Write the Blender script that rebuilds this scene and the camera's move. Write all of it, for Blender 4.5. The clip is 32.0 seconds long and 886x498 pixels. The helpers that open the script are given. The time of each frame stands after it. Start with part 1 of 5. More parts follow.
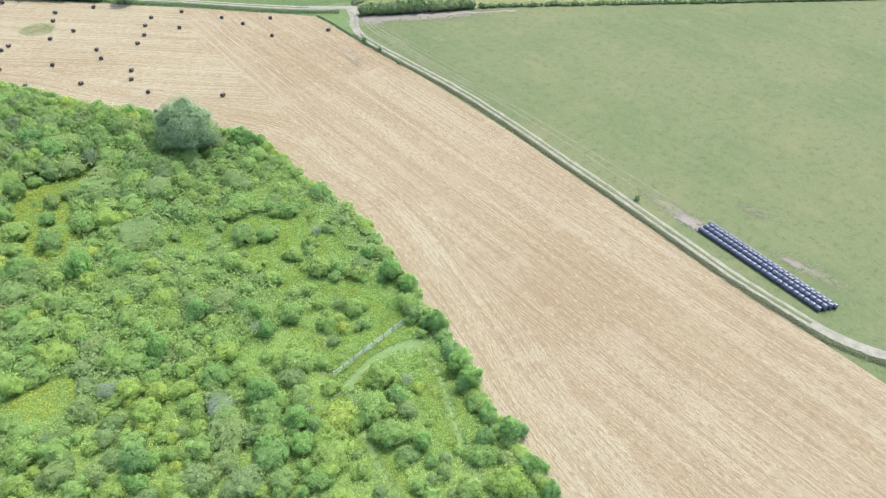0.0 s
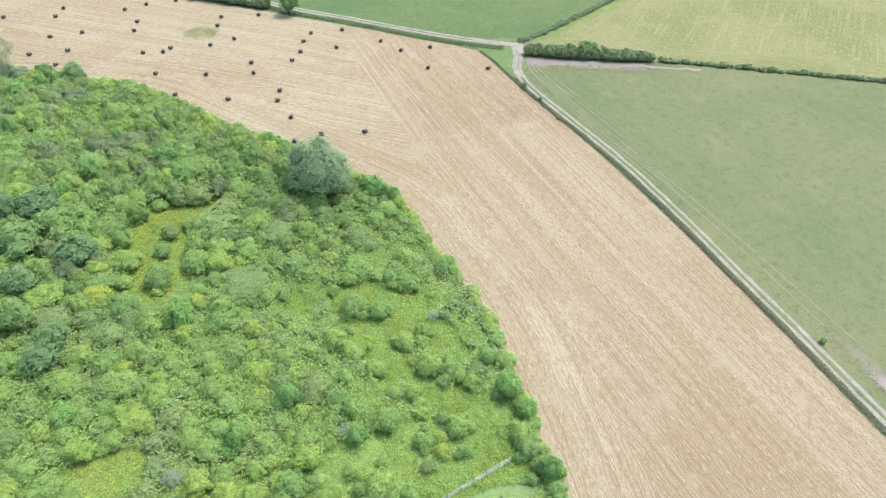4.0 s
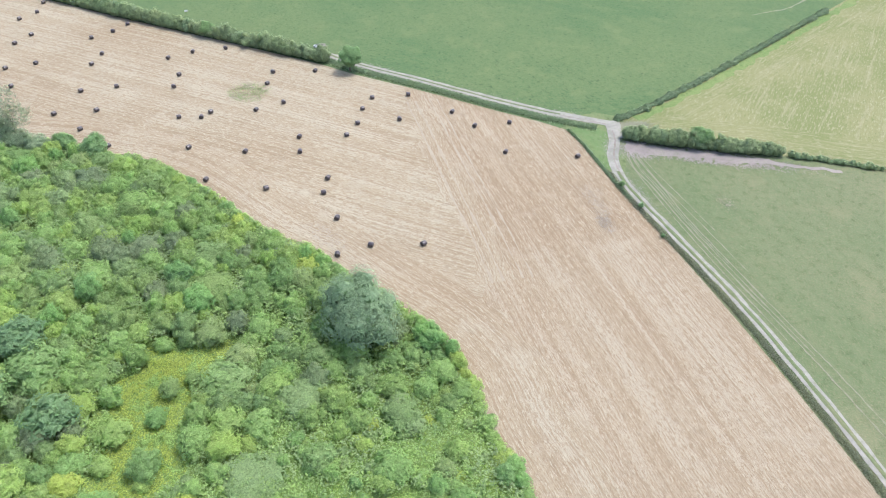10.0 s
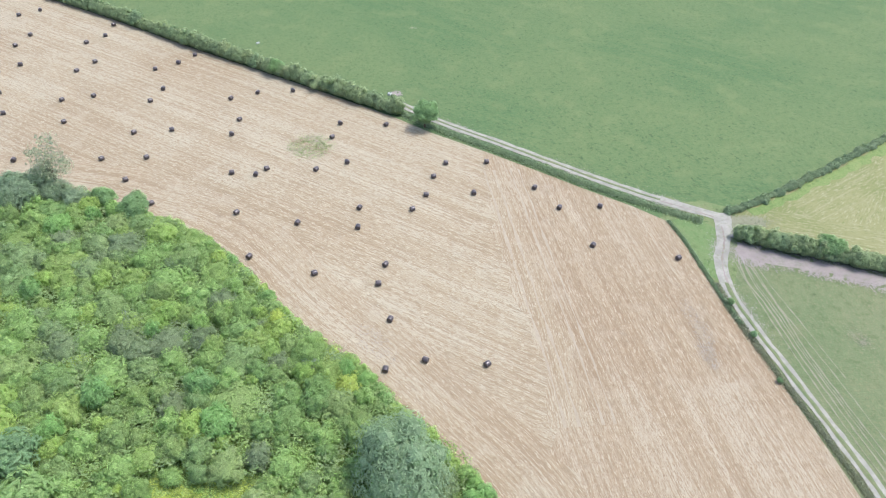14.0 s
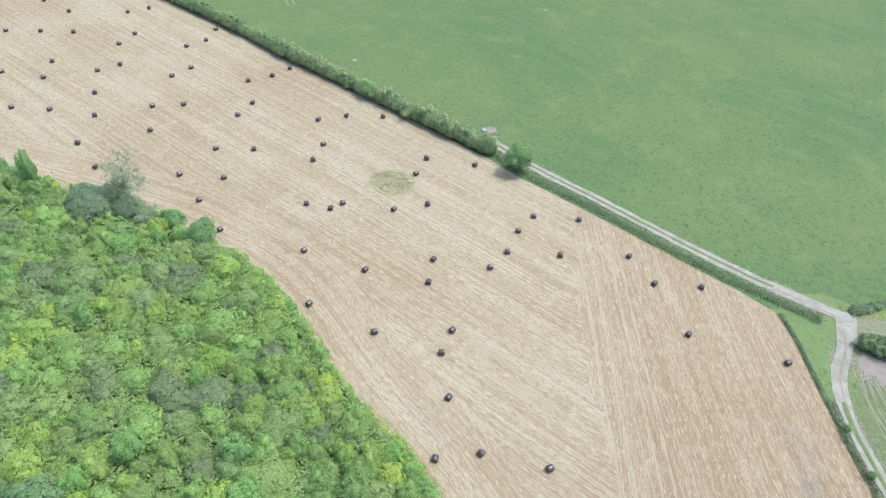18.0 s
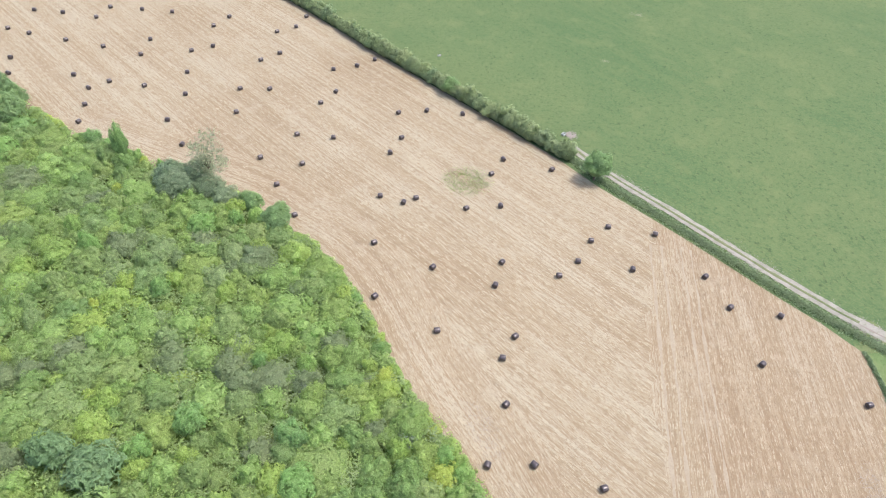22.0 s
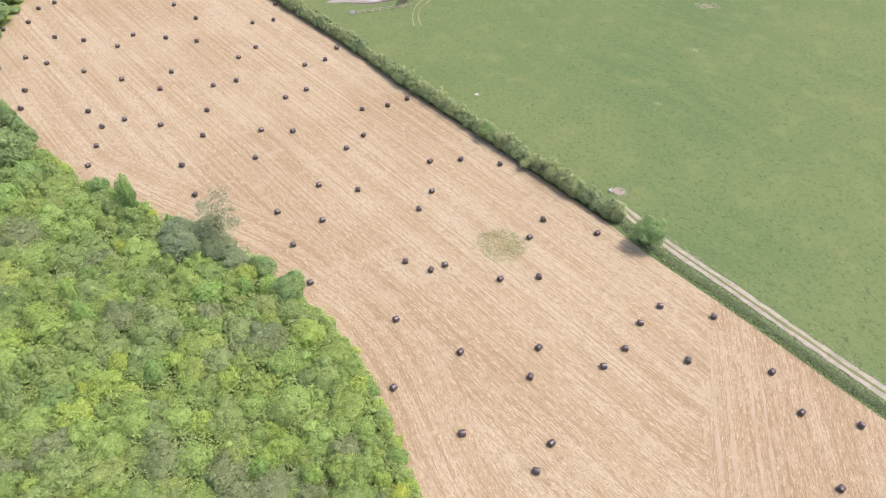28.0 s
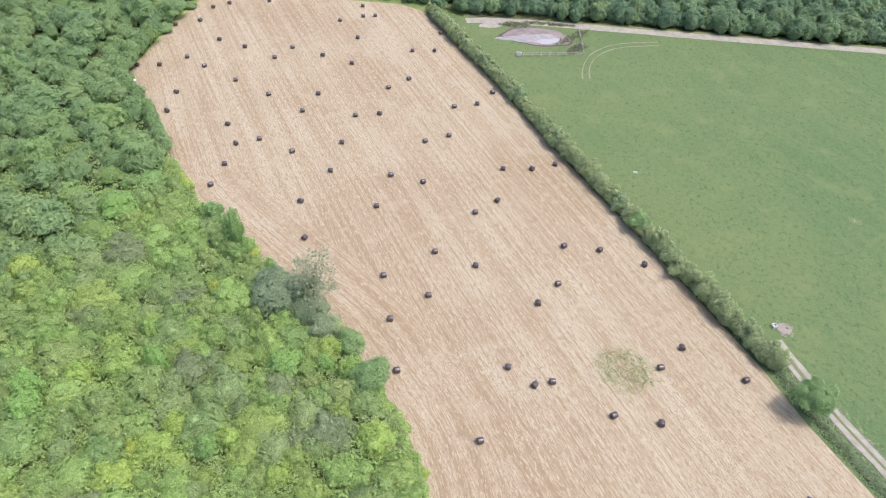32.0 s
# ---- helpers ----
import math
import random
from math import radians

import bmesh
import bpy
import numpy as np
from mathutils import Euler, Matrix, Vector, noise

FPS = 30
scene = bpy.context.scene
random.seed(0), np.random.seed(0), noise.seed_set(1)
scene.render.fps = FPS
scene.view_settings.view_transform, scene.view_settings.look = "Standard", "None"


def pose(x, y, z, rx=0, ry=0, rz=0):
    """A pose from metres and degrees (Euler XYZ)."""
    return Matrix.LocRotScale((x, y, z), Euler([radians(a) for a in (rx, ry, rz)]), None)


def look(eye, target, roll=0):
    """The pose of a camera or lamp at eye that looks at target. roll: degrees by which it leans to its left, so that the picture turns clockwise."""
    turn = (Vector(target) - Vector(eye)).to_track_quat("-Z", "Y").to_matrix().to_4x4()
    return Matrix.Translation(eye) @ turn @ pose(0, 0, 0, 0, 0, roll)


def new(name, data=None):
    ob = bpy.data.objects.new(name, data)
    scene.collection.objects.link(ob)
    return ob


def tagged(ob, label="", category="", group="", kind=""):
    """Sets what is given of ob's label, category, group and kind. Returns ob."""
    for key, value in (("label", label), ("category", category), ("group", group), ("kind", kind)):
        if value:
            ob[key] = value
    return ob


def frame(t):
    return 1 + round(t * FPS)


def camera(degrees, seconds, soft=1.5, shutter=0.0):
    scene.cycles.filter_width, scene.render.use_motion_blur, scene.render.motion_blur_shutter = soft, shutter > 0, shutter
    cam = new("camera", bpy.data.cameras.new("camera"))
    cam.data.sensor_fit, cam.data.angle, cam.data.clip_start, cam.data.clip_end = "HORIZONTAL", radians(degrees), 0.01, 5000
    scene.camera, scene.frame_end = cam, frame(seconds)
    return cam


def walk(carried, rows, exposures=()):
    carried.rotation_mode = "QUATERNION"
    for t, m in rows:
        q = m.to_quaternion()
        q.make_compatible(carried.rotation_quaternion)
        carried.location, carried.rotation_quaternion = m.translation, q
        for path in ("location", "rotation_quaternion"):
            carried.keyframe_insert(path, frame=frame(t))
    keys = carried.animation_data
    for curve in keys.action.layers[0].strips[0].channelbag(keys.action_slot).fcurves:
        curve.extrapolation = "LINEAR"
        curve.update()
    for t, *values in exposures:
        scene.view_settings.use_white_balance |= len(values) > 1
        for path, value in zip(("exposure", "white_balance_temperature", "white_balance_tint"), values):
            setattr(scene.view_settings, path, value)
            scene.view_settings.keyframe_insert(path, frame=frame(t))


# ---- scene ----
cam = camera(64.3, 32.0, soft=1.1)
METRES, EYE, TILT, LEAN, TURN = 148.6, 82.1, 0.191, 0.902, -41.0
ROWS = [
    (0.0, 0.0, 0.0, 0.0, 2.13, -40.2, -2.52),
    (0.5, -0.0044, 0.0186, 0.0008, 3.94, -40.2, -2.75),
    (1.0, -0.0056, 0.0385, 0.0016, 6.27, -40.33, -2.81),
    (1.5, -0.0088, 0.0573, 0.0026, 8.46, -40.38, -2.98),
    (2.0, -0.0119, 0.0767, 0.0029, 10.72, -40.44, -3.13),
    (2.5, -0.0157, 0.0962, 0.0039, 13.01, -40.54, -3.29),
    (3.0, -0.0185, 0.1152, 0.0044, 14.34, -40.58, -3.27),
    (3.5, -0.0237, 0.1346, 0.0052, 15.51, -40.65, -3.35),
    (5.5, -0.0471, 0.2132, 0.007, 18.28, -40.82, -3.36),
    (6.0, -0.0535, 0.2339, 0.0076, 19.78, -40.93, -3.4),
    (6.5, -0.0608, 0.2549, 0.0087, 20.85, -41.03, -3.44),
    (7.0, -0.0684, 0.2772, 0.009, 21.41, -41.1, -3.4),
    (7.5, -0.0766, 0.2983, 0.0099, 21.61, -41.17, -3.36),
    (8.0, -0.0847, 0.3201, 0.0106, 21.84, -41.23, -3.32),
    (8.5, -0.0934, 0.3407, 0.0117, 22.02, -41.3, -3.3),
    (9.0, -0.1032, 0.3621, 0.0126, 22.21, -41.38, -3.29),
    (9.5, -0.1123, 0.3836, 0.0134, 22.44, -41.45, -3.21),
    (10.0, -0.1226, 0.4053, 0.0141, 22.65, -41.46, -3.19),
    (10.5, -0.1321, 0.4253, 0.015, 22.84, -41.49, -3.17),
    (11.0, -0.1415, 0.4456, 0.0153, 23.04, -41.46, -3.12),
    (11.5, -0.1514, 0.4661, 0.016, 23.23, -41.49, -3.1),
    (12.0, -0.161, 0.4856, 0.0166, 23.41, -41.48, -3.09),
    (12.5, -0.1711, 0.5058, 0.0168, 23.75, -41.49, -3.09),
    (13.0, -0.1823, 0.528, 0.0172, 26.43, -41.6, -3.25),
    (13.5, -0.1924, 0.5491, 0.018, 28.71, -41.7, -3.37),
    (14.0, -0.2023, 0.569, 0.0185, 30.24, -41.77, -3.44),
    (14.5, -0.2123, 0.5888, 0.0189, 31.67, -41.82, -3.48),
    (15.0, -0.2217, 0.6073, 0.0197, 33.14, -41.91, -3.52),
    (15.5, -0.2302, 0.6238, 0.0204, 34.46, -42.01, -3.55),
    (17.5, -0.2517, 0.6631, 0.0227, 38.74, -42.28, -3.7),
    (18.0, -0.2528, 0.6648, 0.0229, 40.01, -42.46, -3.72),
    (18.5, -0.2538, 0.665, 0.0228, 41.29, -42.6, -3.77),
    (19.0, -0.2537, 0.6654, 0.0227, 42.71, -42.71, -3.76),
    (19.5, -0.254, 0.665, 0.0226, 43.99, -42.82, -3.79),
    (20.0, -0.2539, 0.665, 0.0228, 45.07, -42.95, -3.76),
    (20.5, -0.2546, 0.6647, 0.0226, 45.6, -43.07, -3.75),
    (21.0, -0.2558, 0.6653, 0.0227, 46.1, -43.15, -3.69),
    (21.5, -0.2581, 0.6666, 0.0227, 46.73, -43.24, -3.66),
    (22.0, -0.262, 0.6694, 0.0227, 47.28, -43.29, -3.62),
    (22.5, -0.2669, 0.6733, 0.0226, 47.72, -43.31, -3.57),
    (23.0, -0.2725, 0.6779, 0.0225, 48.19, -43.32, -3.52),
    (23.5, -0.2782, 0.6829, 0.0223, 48.67, -43.34, -3.47),
    (24.0, -0.2844, 0.6886, 0.0222, 49.06, -43.34, -3.4),
    (24.5, -0.291, 0.6947, 0.0222, 49.38, -43.35, -3.33),
    (25.0, -0.2981, 0.7016, 0.0225, 49.59, -43.39, -3.27),
    (25.5, -0.3058, 0.7094, 0.0224, 49.76, -43.38, -3.19),
    (27.5, -0.3399, 0.7447, 0.0215, 50.42, -43.3, -2.99),
    (28.0, -0.3508, 0.7556, 0.0216, 50.56, -43.3, -2.96),
    (28.5, -0.3618, 0.767, 0.0217, 50.7, -43.3, -2.9),
    (29.0, -0.3732, 0.7783, 0.0216, 50.81, -43.28, -2.86),
    (29.5, -0.3854, 0.7909, 0.0216, 50.93, -43.27, -2.81),
    (30.0, -0.398, 0.804, 0.0214, 51.05, -43.26, -2.75),
    (30.5, -0.4116, 0.8177, 0.0214, 51.15, -43.28, -2.71),
    (31.0, -0.4258, 0.8318, 0.0212, 51.39, -43.29, -2.69),
    (31.5, -0.4412, 0.8449, 0.0206, 54.62, -43.34, -2.88),
    (32.0, -0.4585, 0.8564, 0.0186, 66.65, -43.62, -3.49),
]
walk(cam, [(t, pose(0, 0, EYE, TILT, LEAN, TURN) @ pose(METRES * x, METRES * y, METRES * z, 90 + pitch, roll, yaw)) for t, x, y, z, yaw, pitch, roll in ROWS],
     [(0.0, 1.26, 6400, 4), (4.0, 1.26, 6380, 6), (8.0, 1.22, 5980, 12), (13.0, 1.2, 5980, 12), (18.0, 1.17, 5950, 6), (21.0, 1.18, 6300, 13), (23.0, 1.18, 6600, 16), (25.0, 1.18, 7000, 19), (28.0, 1.18, 7150, 22), (29.0, 1.17, 6900, 20), (31.0, 1.17, 6500, 16), (32.0, 1.15, 6420, 19)])


# ---- world, sun, exposure ----
SUN_ELEV, SUN_AZ = 67.0, 78.0      # azimuth clockwise from +y
world = bpy.data.worlds.new("sky")
scene.world = world
world.use_nodes = True
_n = world.node_tree.nodes
sky = _n.new("ShaderNodeTexSky")
sky.sky_type, sky.sun_disc = "NISHITA", False
sky.sun_elevation, sky.sun_rotation = radians(SUN_ELEV), radians(SUN_AZ)
sky.dust_density, sky.air_density = 4.0, 1.0
_n["Background"].inputs["Strength"].default_value = 0.15
world.node_tree.links.new(sky.outputs[0], _n["Background"].inputs["Color"])
sun = new("sun", bpy.data.lights.new("sun", "SUN"))
sun.data.energy, sun.data.angle, sun.data.color = 1.3, radians(8.0), (1.0, 0.96, 0.90)
_d = Vector((math.sin(radians(SUN_AZ)) * math.cos(radians(SUN_ELEV)), math.cos(radians(SUN_AZ)) * math.cos(radians(SUN_ELEV)), math.sin(radians(SUN_ELEV))))
sun.matrix_world = look(_d * 400, (0, 0, 0))


# ---- materials ----
class Nodes:
    """Short names for building a node material."""

    def __init__(self, name, rough=0.9, spec=0.2):
        self.mat = bpy.data.materials.new(name)
        self.mat.use_nodes = True
        self.t = self.mat.node_tree
        self.bsdf = self.t.nodes["Principled BSDF"]
        self.bsdf.inputs["Roughness"].default_value = rough
        self.bsdf.inputs["Specular IOR Level"].default_value = spec
        self.coord = self.t.nodes.new("ShaderNodeTexCoord")

    def link(self, a, b):
        self.t.links.new(a, b)

    def put(self, sock, v):
        if hasattr(v, "is_linked"):
            self.link(v, sock)
        else:
            sock.default_value = v

    def mapped(self, src, scale=(1, 1, 1), rz=0.0):
        m = self.t.nodes.new("ShaderNodeMapping")
        m.vector_type = "POINT"
        r = self.t.nodes.new("ShaderNodeVectorRotate")
        r.rotation_type = "Z_AXIS"
        r.inputs["Angle"].default_value = radians(rz)
        self.link(src, r.inputs["Vector"])
        self.link(r.outputs[0], m.inputs["Vector"])
        m.inputs["Scale"].default_value = scale
        return m.outputs[0]

    def noise(self, vec, scale=1.0, detail=3.0, rough=0.55):
        n = self.t.nodes.new("ShaderNodeTexNoise")
        self.link(vec, n.inputs["Vector"])
        n.inputs["Scale"].default_value, n.inputs["Detail"].default_value, n.inputs["Roughness"].default_value = scale, detail, rough
        return n.outputs["Fac"]

    def span(self, v, lo, hi, a=0.0, b=1.0):
        n = self.t.nodes.new("ShaderNodeMapRange")
        n.interpolation_type = "SMOOTHSTEP"
        self.link(v, n.inputs["Value"])
        for k, x in zip(("From Min", "From Max", "To Min", "To Max"), (lo, hi, a, b)):
            n.inputs[k].default_value = x
        return n.outputs[0]

    def mix(self, f, a, b, mode="MIX"):
        n = self.t.nodes.new("ShaderNodeMix")
        n.data_type, n.blend_type = "RGBA", mode
        self.put(n.inputs["Factor"], f)
        for k, v in ((6, a), (7, b)):
            if isinstance(v, tuple):
                v = (*v, 1.0)
            self.put(n.inputs[k], v)
        return n.outputs[2]

    def math(self, op, a, b=0.0):
        n = self.t.nodes.new("ShaderNodeMath")
        n.operation = op
        self.put(n.inputs[0], a)
        self.put(n.inputs[1], b)
        return n.outputs[0]

    def bump(self, v, strength=0.4, dist=0.1):
        n = self.t.nodes.new("ShaderNodeBump")
        n.inputs["Strength"].default_value, n.inputs["Distance"].default_value = strength, dist
        self.link(v, n.inputs["Height"])
        self.link(n.outputs[0], self.bsdf.inputs["Normal"])

    def colour(self, c):
        self.put(self.bsdf.inputs["Base Color"], (*c, 1.0) if isinstance(c, tuple) else c)
        return self.mat


def stubble(name, rz=None, tint=(1, 1, 1)):
    """Cut straw in drilled rows; x of the turned coordinate runs across the rows."""
    n = Nodes(name, 0.95, 0.1)
    src = n.coord.outputs["UV"] if rz is None else n.coord.outputs["Object"]
    rz = rz or 0.0
    broad = n.noise(n.mapped(src, (0.26, 0.010, 1), rz), 1.0, 5, 0.6)
    rows = n.noise(n.mapped(src, (1.7, 0.022, 1), rz), 1.0, 4, 0.65)
    dash = n.noise(n.mapped(src, (4.2, 0.62, 1), rz - 1), 1.0, 4, 0.75)
    pick = n.noise(n.mapped(src, (4.6, 0.70, 1), rz + 2), 1.0, 4, 0.75)
    patch = n.noise(n.coord.outputs["Object"], 0.03, 3, 0.5)
    mid = n.noise(n.coord.outputs["Object"], 0.16, 4, 0.6)
    grain = n.noise(n.mapped(src, (5.0, 2.4, 1), rz), 1.0, 3, 0.75)
    clod = n.noise(n.mapped(src, (1.3, 0.4, 1), rz), 1.0, 4, 0.7)
    pale, straw, tan, soil = (tuple(p * q for p, q in zip(v, tint)) for v in ((0.322, 0.288, 0.212), (0.272, 0.228, 0.156), (0.216, 0.163, 0.104), (0.146, 0.109, 0.074)))
    c = n.mix(n.span(broad, 0.38, 0.62), straw, pale)
    c = n.mix(n.span(rows, 0.47, 0.61, 0, 0.68), c, tan)
    c = n.mix(n.span(patch, 0.46, 0.62, 0, 0.8), c, n.mix(n.span(rows, 0.42, 0.58), straw, tan))
    c = n.mix(n.math("MULTIPLY", n.span(clod, 0.55, 0.70), n.span(mid, 0.40, 0.64, 0.05, 0.75)), c, soil)
    c = n.mix(n.span(dash, 0.51, 0.58, 0, 0.85), c, tan)
    c = n.mix(n.span(pick, 0.53, 0.61, 0, 0.8), c, tuple(1.1 * v for v in pale))
    c = n.mix(n.span(mid, 0.54, 0.66, 0, 0.35), c, pale)
    c = n.mix(n.span(grain, 0.52, 0.66, 0, 0.55), c, soil)
    n.bump(n.math("ADD", dash, grain), 0.6, 0.12)
    return n.colour(c)


def grass(name, a, b, c, dry=(0.30, 0.27, 0.13), dry_amount=0.2, rz=0.0, tuft=0.7, clump=0.6):
    """Sward: a and b vary in broad patches, c is the darker tuft colour."""
    n = Nodes(name, 0.9, 0.15)
    o = n.coord.outputs["Object"]
    big = n.noise(o, 0.022, 4, 0.55)
    mid = n.noise(n.mapped(o, (0.30, 0.05, 1), rz), 1.0, 4, 0.65)
    fine = n.noise(o, tuft, 4, 0.7)
    blade = n.noise(o, 3.2, 3, 0.7)
    col = n.mix(n.span(big, 0.36, 0.64), a, b)
    col = n.mix(n.span(mid, 0.42, 0.62, 0, 0.65), col, b)
    col = n.mix(n.span(fine, 0.50, 0.66, 0, 0.75), col, c)
    col = n.mix(n.math("MULTIPLY", n.span(blade, 0.45, 0.75), n.span(big, 0.3, 0.7, 0.3, 1.0)), col, n.mix(dry_amount, col, dry))
    spot = n.noise(n.mapped(o, (1.2, 0.7, 1), rz + 35), 1.0, 3, 0.6)
    col = n.mix(n.span(spot, 0.56, 0.72, 0, clump), col, tuple(0.62 * v for v in c))
    tip = n.noise(n.mapped(o, (3.5, 1.4, 1), rz), 1.0, 3, 0.75)
    col = n.mix(n.span(tip, 0.52, 0.64, 0, 0.65), col, n.mix(0.35, b, dry))
    worn = n.noise(o, 0.11, 5, 0.65)
    col = n.mix(n.span(worn, 0.52, 0.68, 0, 0.34), col, n.mix(0.5, b, dry))
    light = n.noise(n.mapped(o, (0.9, 0.5, 1), rz + 20), 1.3, 3, 0.6)
    col = n.mix(n.span(light, 0.58, 0.72, 0, 0.35), col, tuple(1.25 * v for v in b))
    n.bump(n.math("ADD", fine, blade), 0.5, 0.15)
    return n.colour(col)


def gravel(name, a, b, scale=1.0, sod=0.0):
    """Loose stone or earth; sod: how much grass wears through it."""
    n = Nodes(name, 0.92, 0.2)
    o = n.coord.outputs["Object"]
    c = n.mix(n.span(n.noise(o, 0.5 * scale, 4, 0.6), 0.35, 0.65), a, b)
    g = n.noise(o, 5.0, 3, 0.7)
    c = n.mix(n.span(g, 0.45, 0.75, 0, 0.5), c, tuple(x * 0.6 for x in a))
    if sod:
        c = n.mix(n.span(n.noise(o, 1.3, 4, 0.7), 0.50, 0.68, 0, sod), c, (0.15, 0.18, 0.09))
    n.bump(g, 0.4, 0.05)
    return n.colour(c)


def leaf(name, ramp, translucent=0.55):
    """Foliage: one tint for each plant, one shade for each leaf cluster."""
    n = Nodes(name, 0.55, 0.25)
    info = n.t.nodes.new("ShaderNodeObjectInfo")
    geo = n.t.nodes.new("ShaderNodeNewGeometry")
    r = n.t.nodes.new("ShaderNodeValToRGB")
    while len(r.color_ramp.elements) < len(ramp):
        r.color_ramp.elements.new(0.5)
    for i, (e, c) in enumerate(zip(r.color_ramp.elements, ramp)):
        e.position, e.color = i / (len(ramp) - 1), (*c, 1)
    n.link(info.outputs["Random"], r.inputs["Fac"])
    mott = n.noise(geo.outputs["Position"], 5.0, 3, 0.75)
    k = n.math("MULTIPLY", n.span(geo.outputs["Random Per Island"], 0.0, 1.0, 0.88, 1.12), n.span(mott, 0.36, 0.64, 0.84, 1.16))
    hsv = n.t.nodes.new("ShaderNodeHueSaturation")
    drift = n.noise(geo.outputs["Position"], 0.22, 3, 0.6)
    base = n.mix(n.span(drift, 0.42, 0.64, 0, 0.15), r.outputs[0], tuple(0.5 * (p + q) for p, q in zip(ramp[-1], (0.30, 0.40, 0.10))))
    n.link(base, hsv.inputs["Color"])
    n.link(k, hsv.inputs["Value"])
    n.bump(mott, 0.5, 0.2)
    col = hsv.outputs[0]
    n.colour(col)
    tr = n.t.nodes.new("ShaderNodeBsdfTranslucent")
    n.link(col, tr.inputs["Color"])
    mx = n.t.nodes.new("ShaderNodeMixShader")
    mx.inputs[0].default_value = translucent
    n.link(n.bsdf.outputs[0], mx.inputs[1])
    n.link(tr.outputs[0], mx.inputs[2])
    n.link(mx.outputs[0], n.t.nodes["Material Output"].inputs["Surface"])
    return n.mat


def plain(name, a, b, rough=0.7, spec=0.3, scale=3.0, metal=0.0):
    n = Nodes(name, rough, spec)
    n.bsdf.inputs["Metallic"].default_value = metal
    o = n.coord.outputs["Object"]
    return n.colour(n.mix(n.span(n.noise(o, scale, 4, 0.6), 0.35, 0.65), a, b))


M_STUB_E = stubble("stubble_east", 0.0, (0.972, 0.945, 0.915))
M_STUB_W = stubble("stubble_west", -50.3, (1.02, 1.03, 1.01))
M_STUB_H = stubble("stubble_headland", None, (1.02, 1.02, 1.0))
M_ROUGH = grass("rough_grass", (0.170, 0.265, 0.080), (0.208, 0.290, 0.085), (0.122, 0.212, 0.060), (0.265, 0.290, 0.120), 0.6, 0, 0.9)
M_EAST = grass("east_pasture_grass", (0.102, 0.138, 0.064), (0.132, 0.154, 0.078), (0.080, 0.117, 0.049), (0.240, 0.200, 0.118), 0.6, 0, 0.5, 0.34)
M_NORTH = grass("north_pasture_grass", (0.068, 0.121, 0.049), (0.092, 0.137, 0.056), (0.052, 0.101, 0.039), (0.190, 0.200, 0.090), 0.5, -50, 0.9, 0.65)
M_VERGE = grass("verge_grass", (0.112, 0.155, 0.064), (0.140, 0.172, 0.074), (0.080, 0.118, 0.045), (0.22, 0.20, 0.115), 0.5)
M_CORNER = grass("corner_grass", (0.100, 0.162, 0.060), (0.123, 0.178, 0.070), (0.076, 0.132, 0.045), (0.190, 0.187, 0.100), 0.2)
M_FAR = grass("far_grass", (0.112, 0.176, 0.056), (0.136, 0.192, 0.064), (0.080, 0.136, 0.040))
M_GRAVEL = gravel("pale_gravel", (0.288, 0.279, 0.240), (0.224, 0.217, 0.184), 1.0, 0.5)
M_DIRT = gravel("bare_dirt", (0.25, 0.22, 0.19), (0.21, 0.185, 0.155), 0.6, 0.6)
M_BARK = plain("bark", (0.10, 0.075, 0.05), (0.16, 0.125, 0.09), 0.9)
L_HAW = leaf("hawthorn_leaves", [(0.286, 0.458, 0.170), (0.347, 0.503, 0.179), (0.406, 0.544, 0.179), (0.326, 0.463, 0.195)])
L_MAP = leaf("maple_leaves", [(0.361, 0.517, 0.162), (0.429, 0.560, 0.167), (0.346, 0.496, 0.167), (0.503, 0.589, 0.151)])
L_HAZ = leaf("hazel_leaves", [(0.274, 0.418, 0.164), (0.323, 0.461, 0.166), (0.372, 0.492, 0.164), (0.297, 0.423, 0.180), (0.350, 0.461, 0.175)])
L_THORN = leaf("blackthorn_leaves", [(0.266, 0.347, 0.189), (0.298, 0.372, 0.199), (0.280, 0.381, 0.179)])
L_SAL = leaf("sallow_leaves", [(0.311, 0.425, 0.196), (0.356, 0.463, 0.218), (0.289, 0.420, 0.176), (0.380, 0.476, 0.201)])
L_ASH = leaf("ash_leaves", [(0.284, 0.466, 0.170), (0.322, 0.513, 0.170), (0.275, 0.437, 0.185), (0.356, 0.518, 0.164)])
L_HEDGE = leaf("hedge_leaves", [(0.274, 0.355, 0.194), (0.319, 0.406, 0.214), (0.351, 0.428, 0.220), (0.274, 0.376, 0.205)])
L_OAK = leaf("oak_leaves", [(0.252, 0.384, 0.181), (0.290, 0.419, 0.192), (0.227, 0.361, 0.181), (0.302, 0.443, 0.169)])
L_BELT = leaf("belt_leaves", [(0.185, 0.297, 0.168), (0.225, 0.347, 0.183), (0.159, 0.270, 0.168), (0.265, 0.374, 0.183)])
L_PALE = leaf("birch_leaves", [(0.333, 0.378, 0.240), (0.379, 0.414, 0.277)])
L_WILLOW = leaf("willow_leaves", [(0.280, 0.392, 0.233), (0.309, 0.421, 0.249)])
L_GREY = leaf("grey_willow_leaves", [(0.289, 0.385, 0.238), (0.340, 0.429, 0.263), (0.263, 0.366, 0.232)])
L_WEED = leaf("herb_leaves", [(0.307, 0.474, 0.140), (0.339, 0.494, 0.150), (0.358, 0.484, 0.160)])
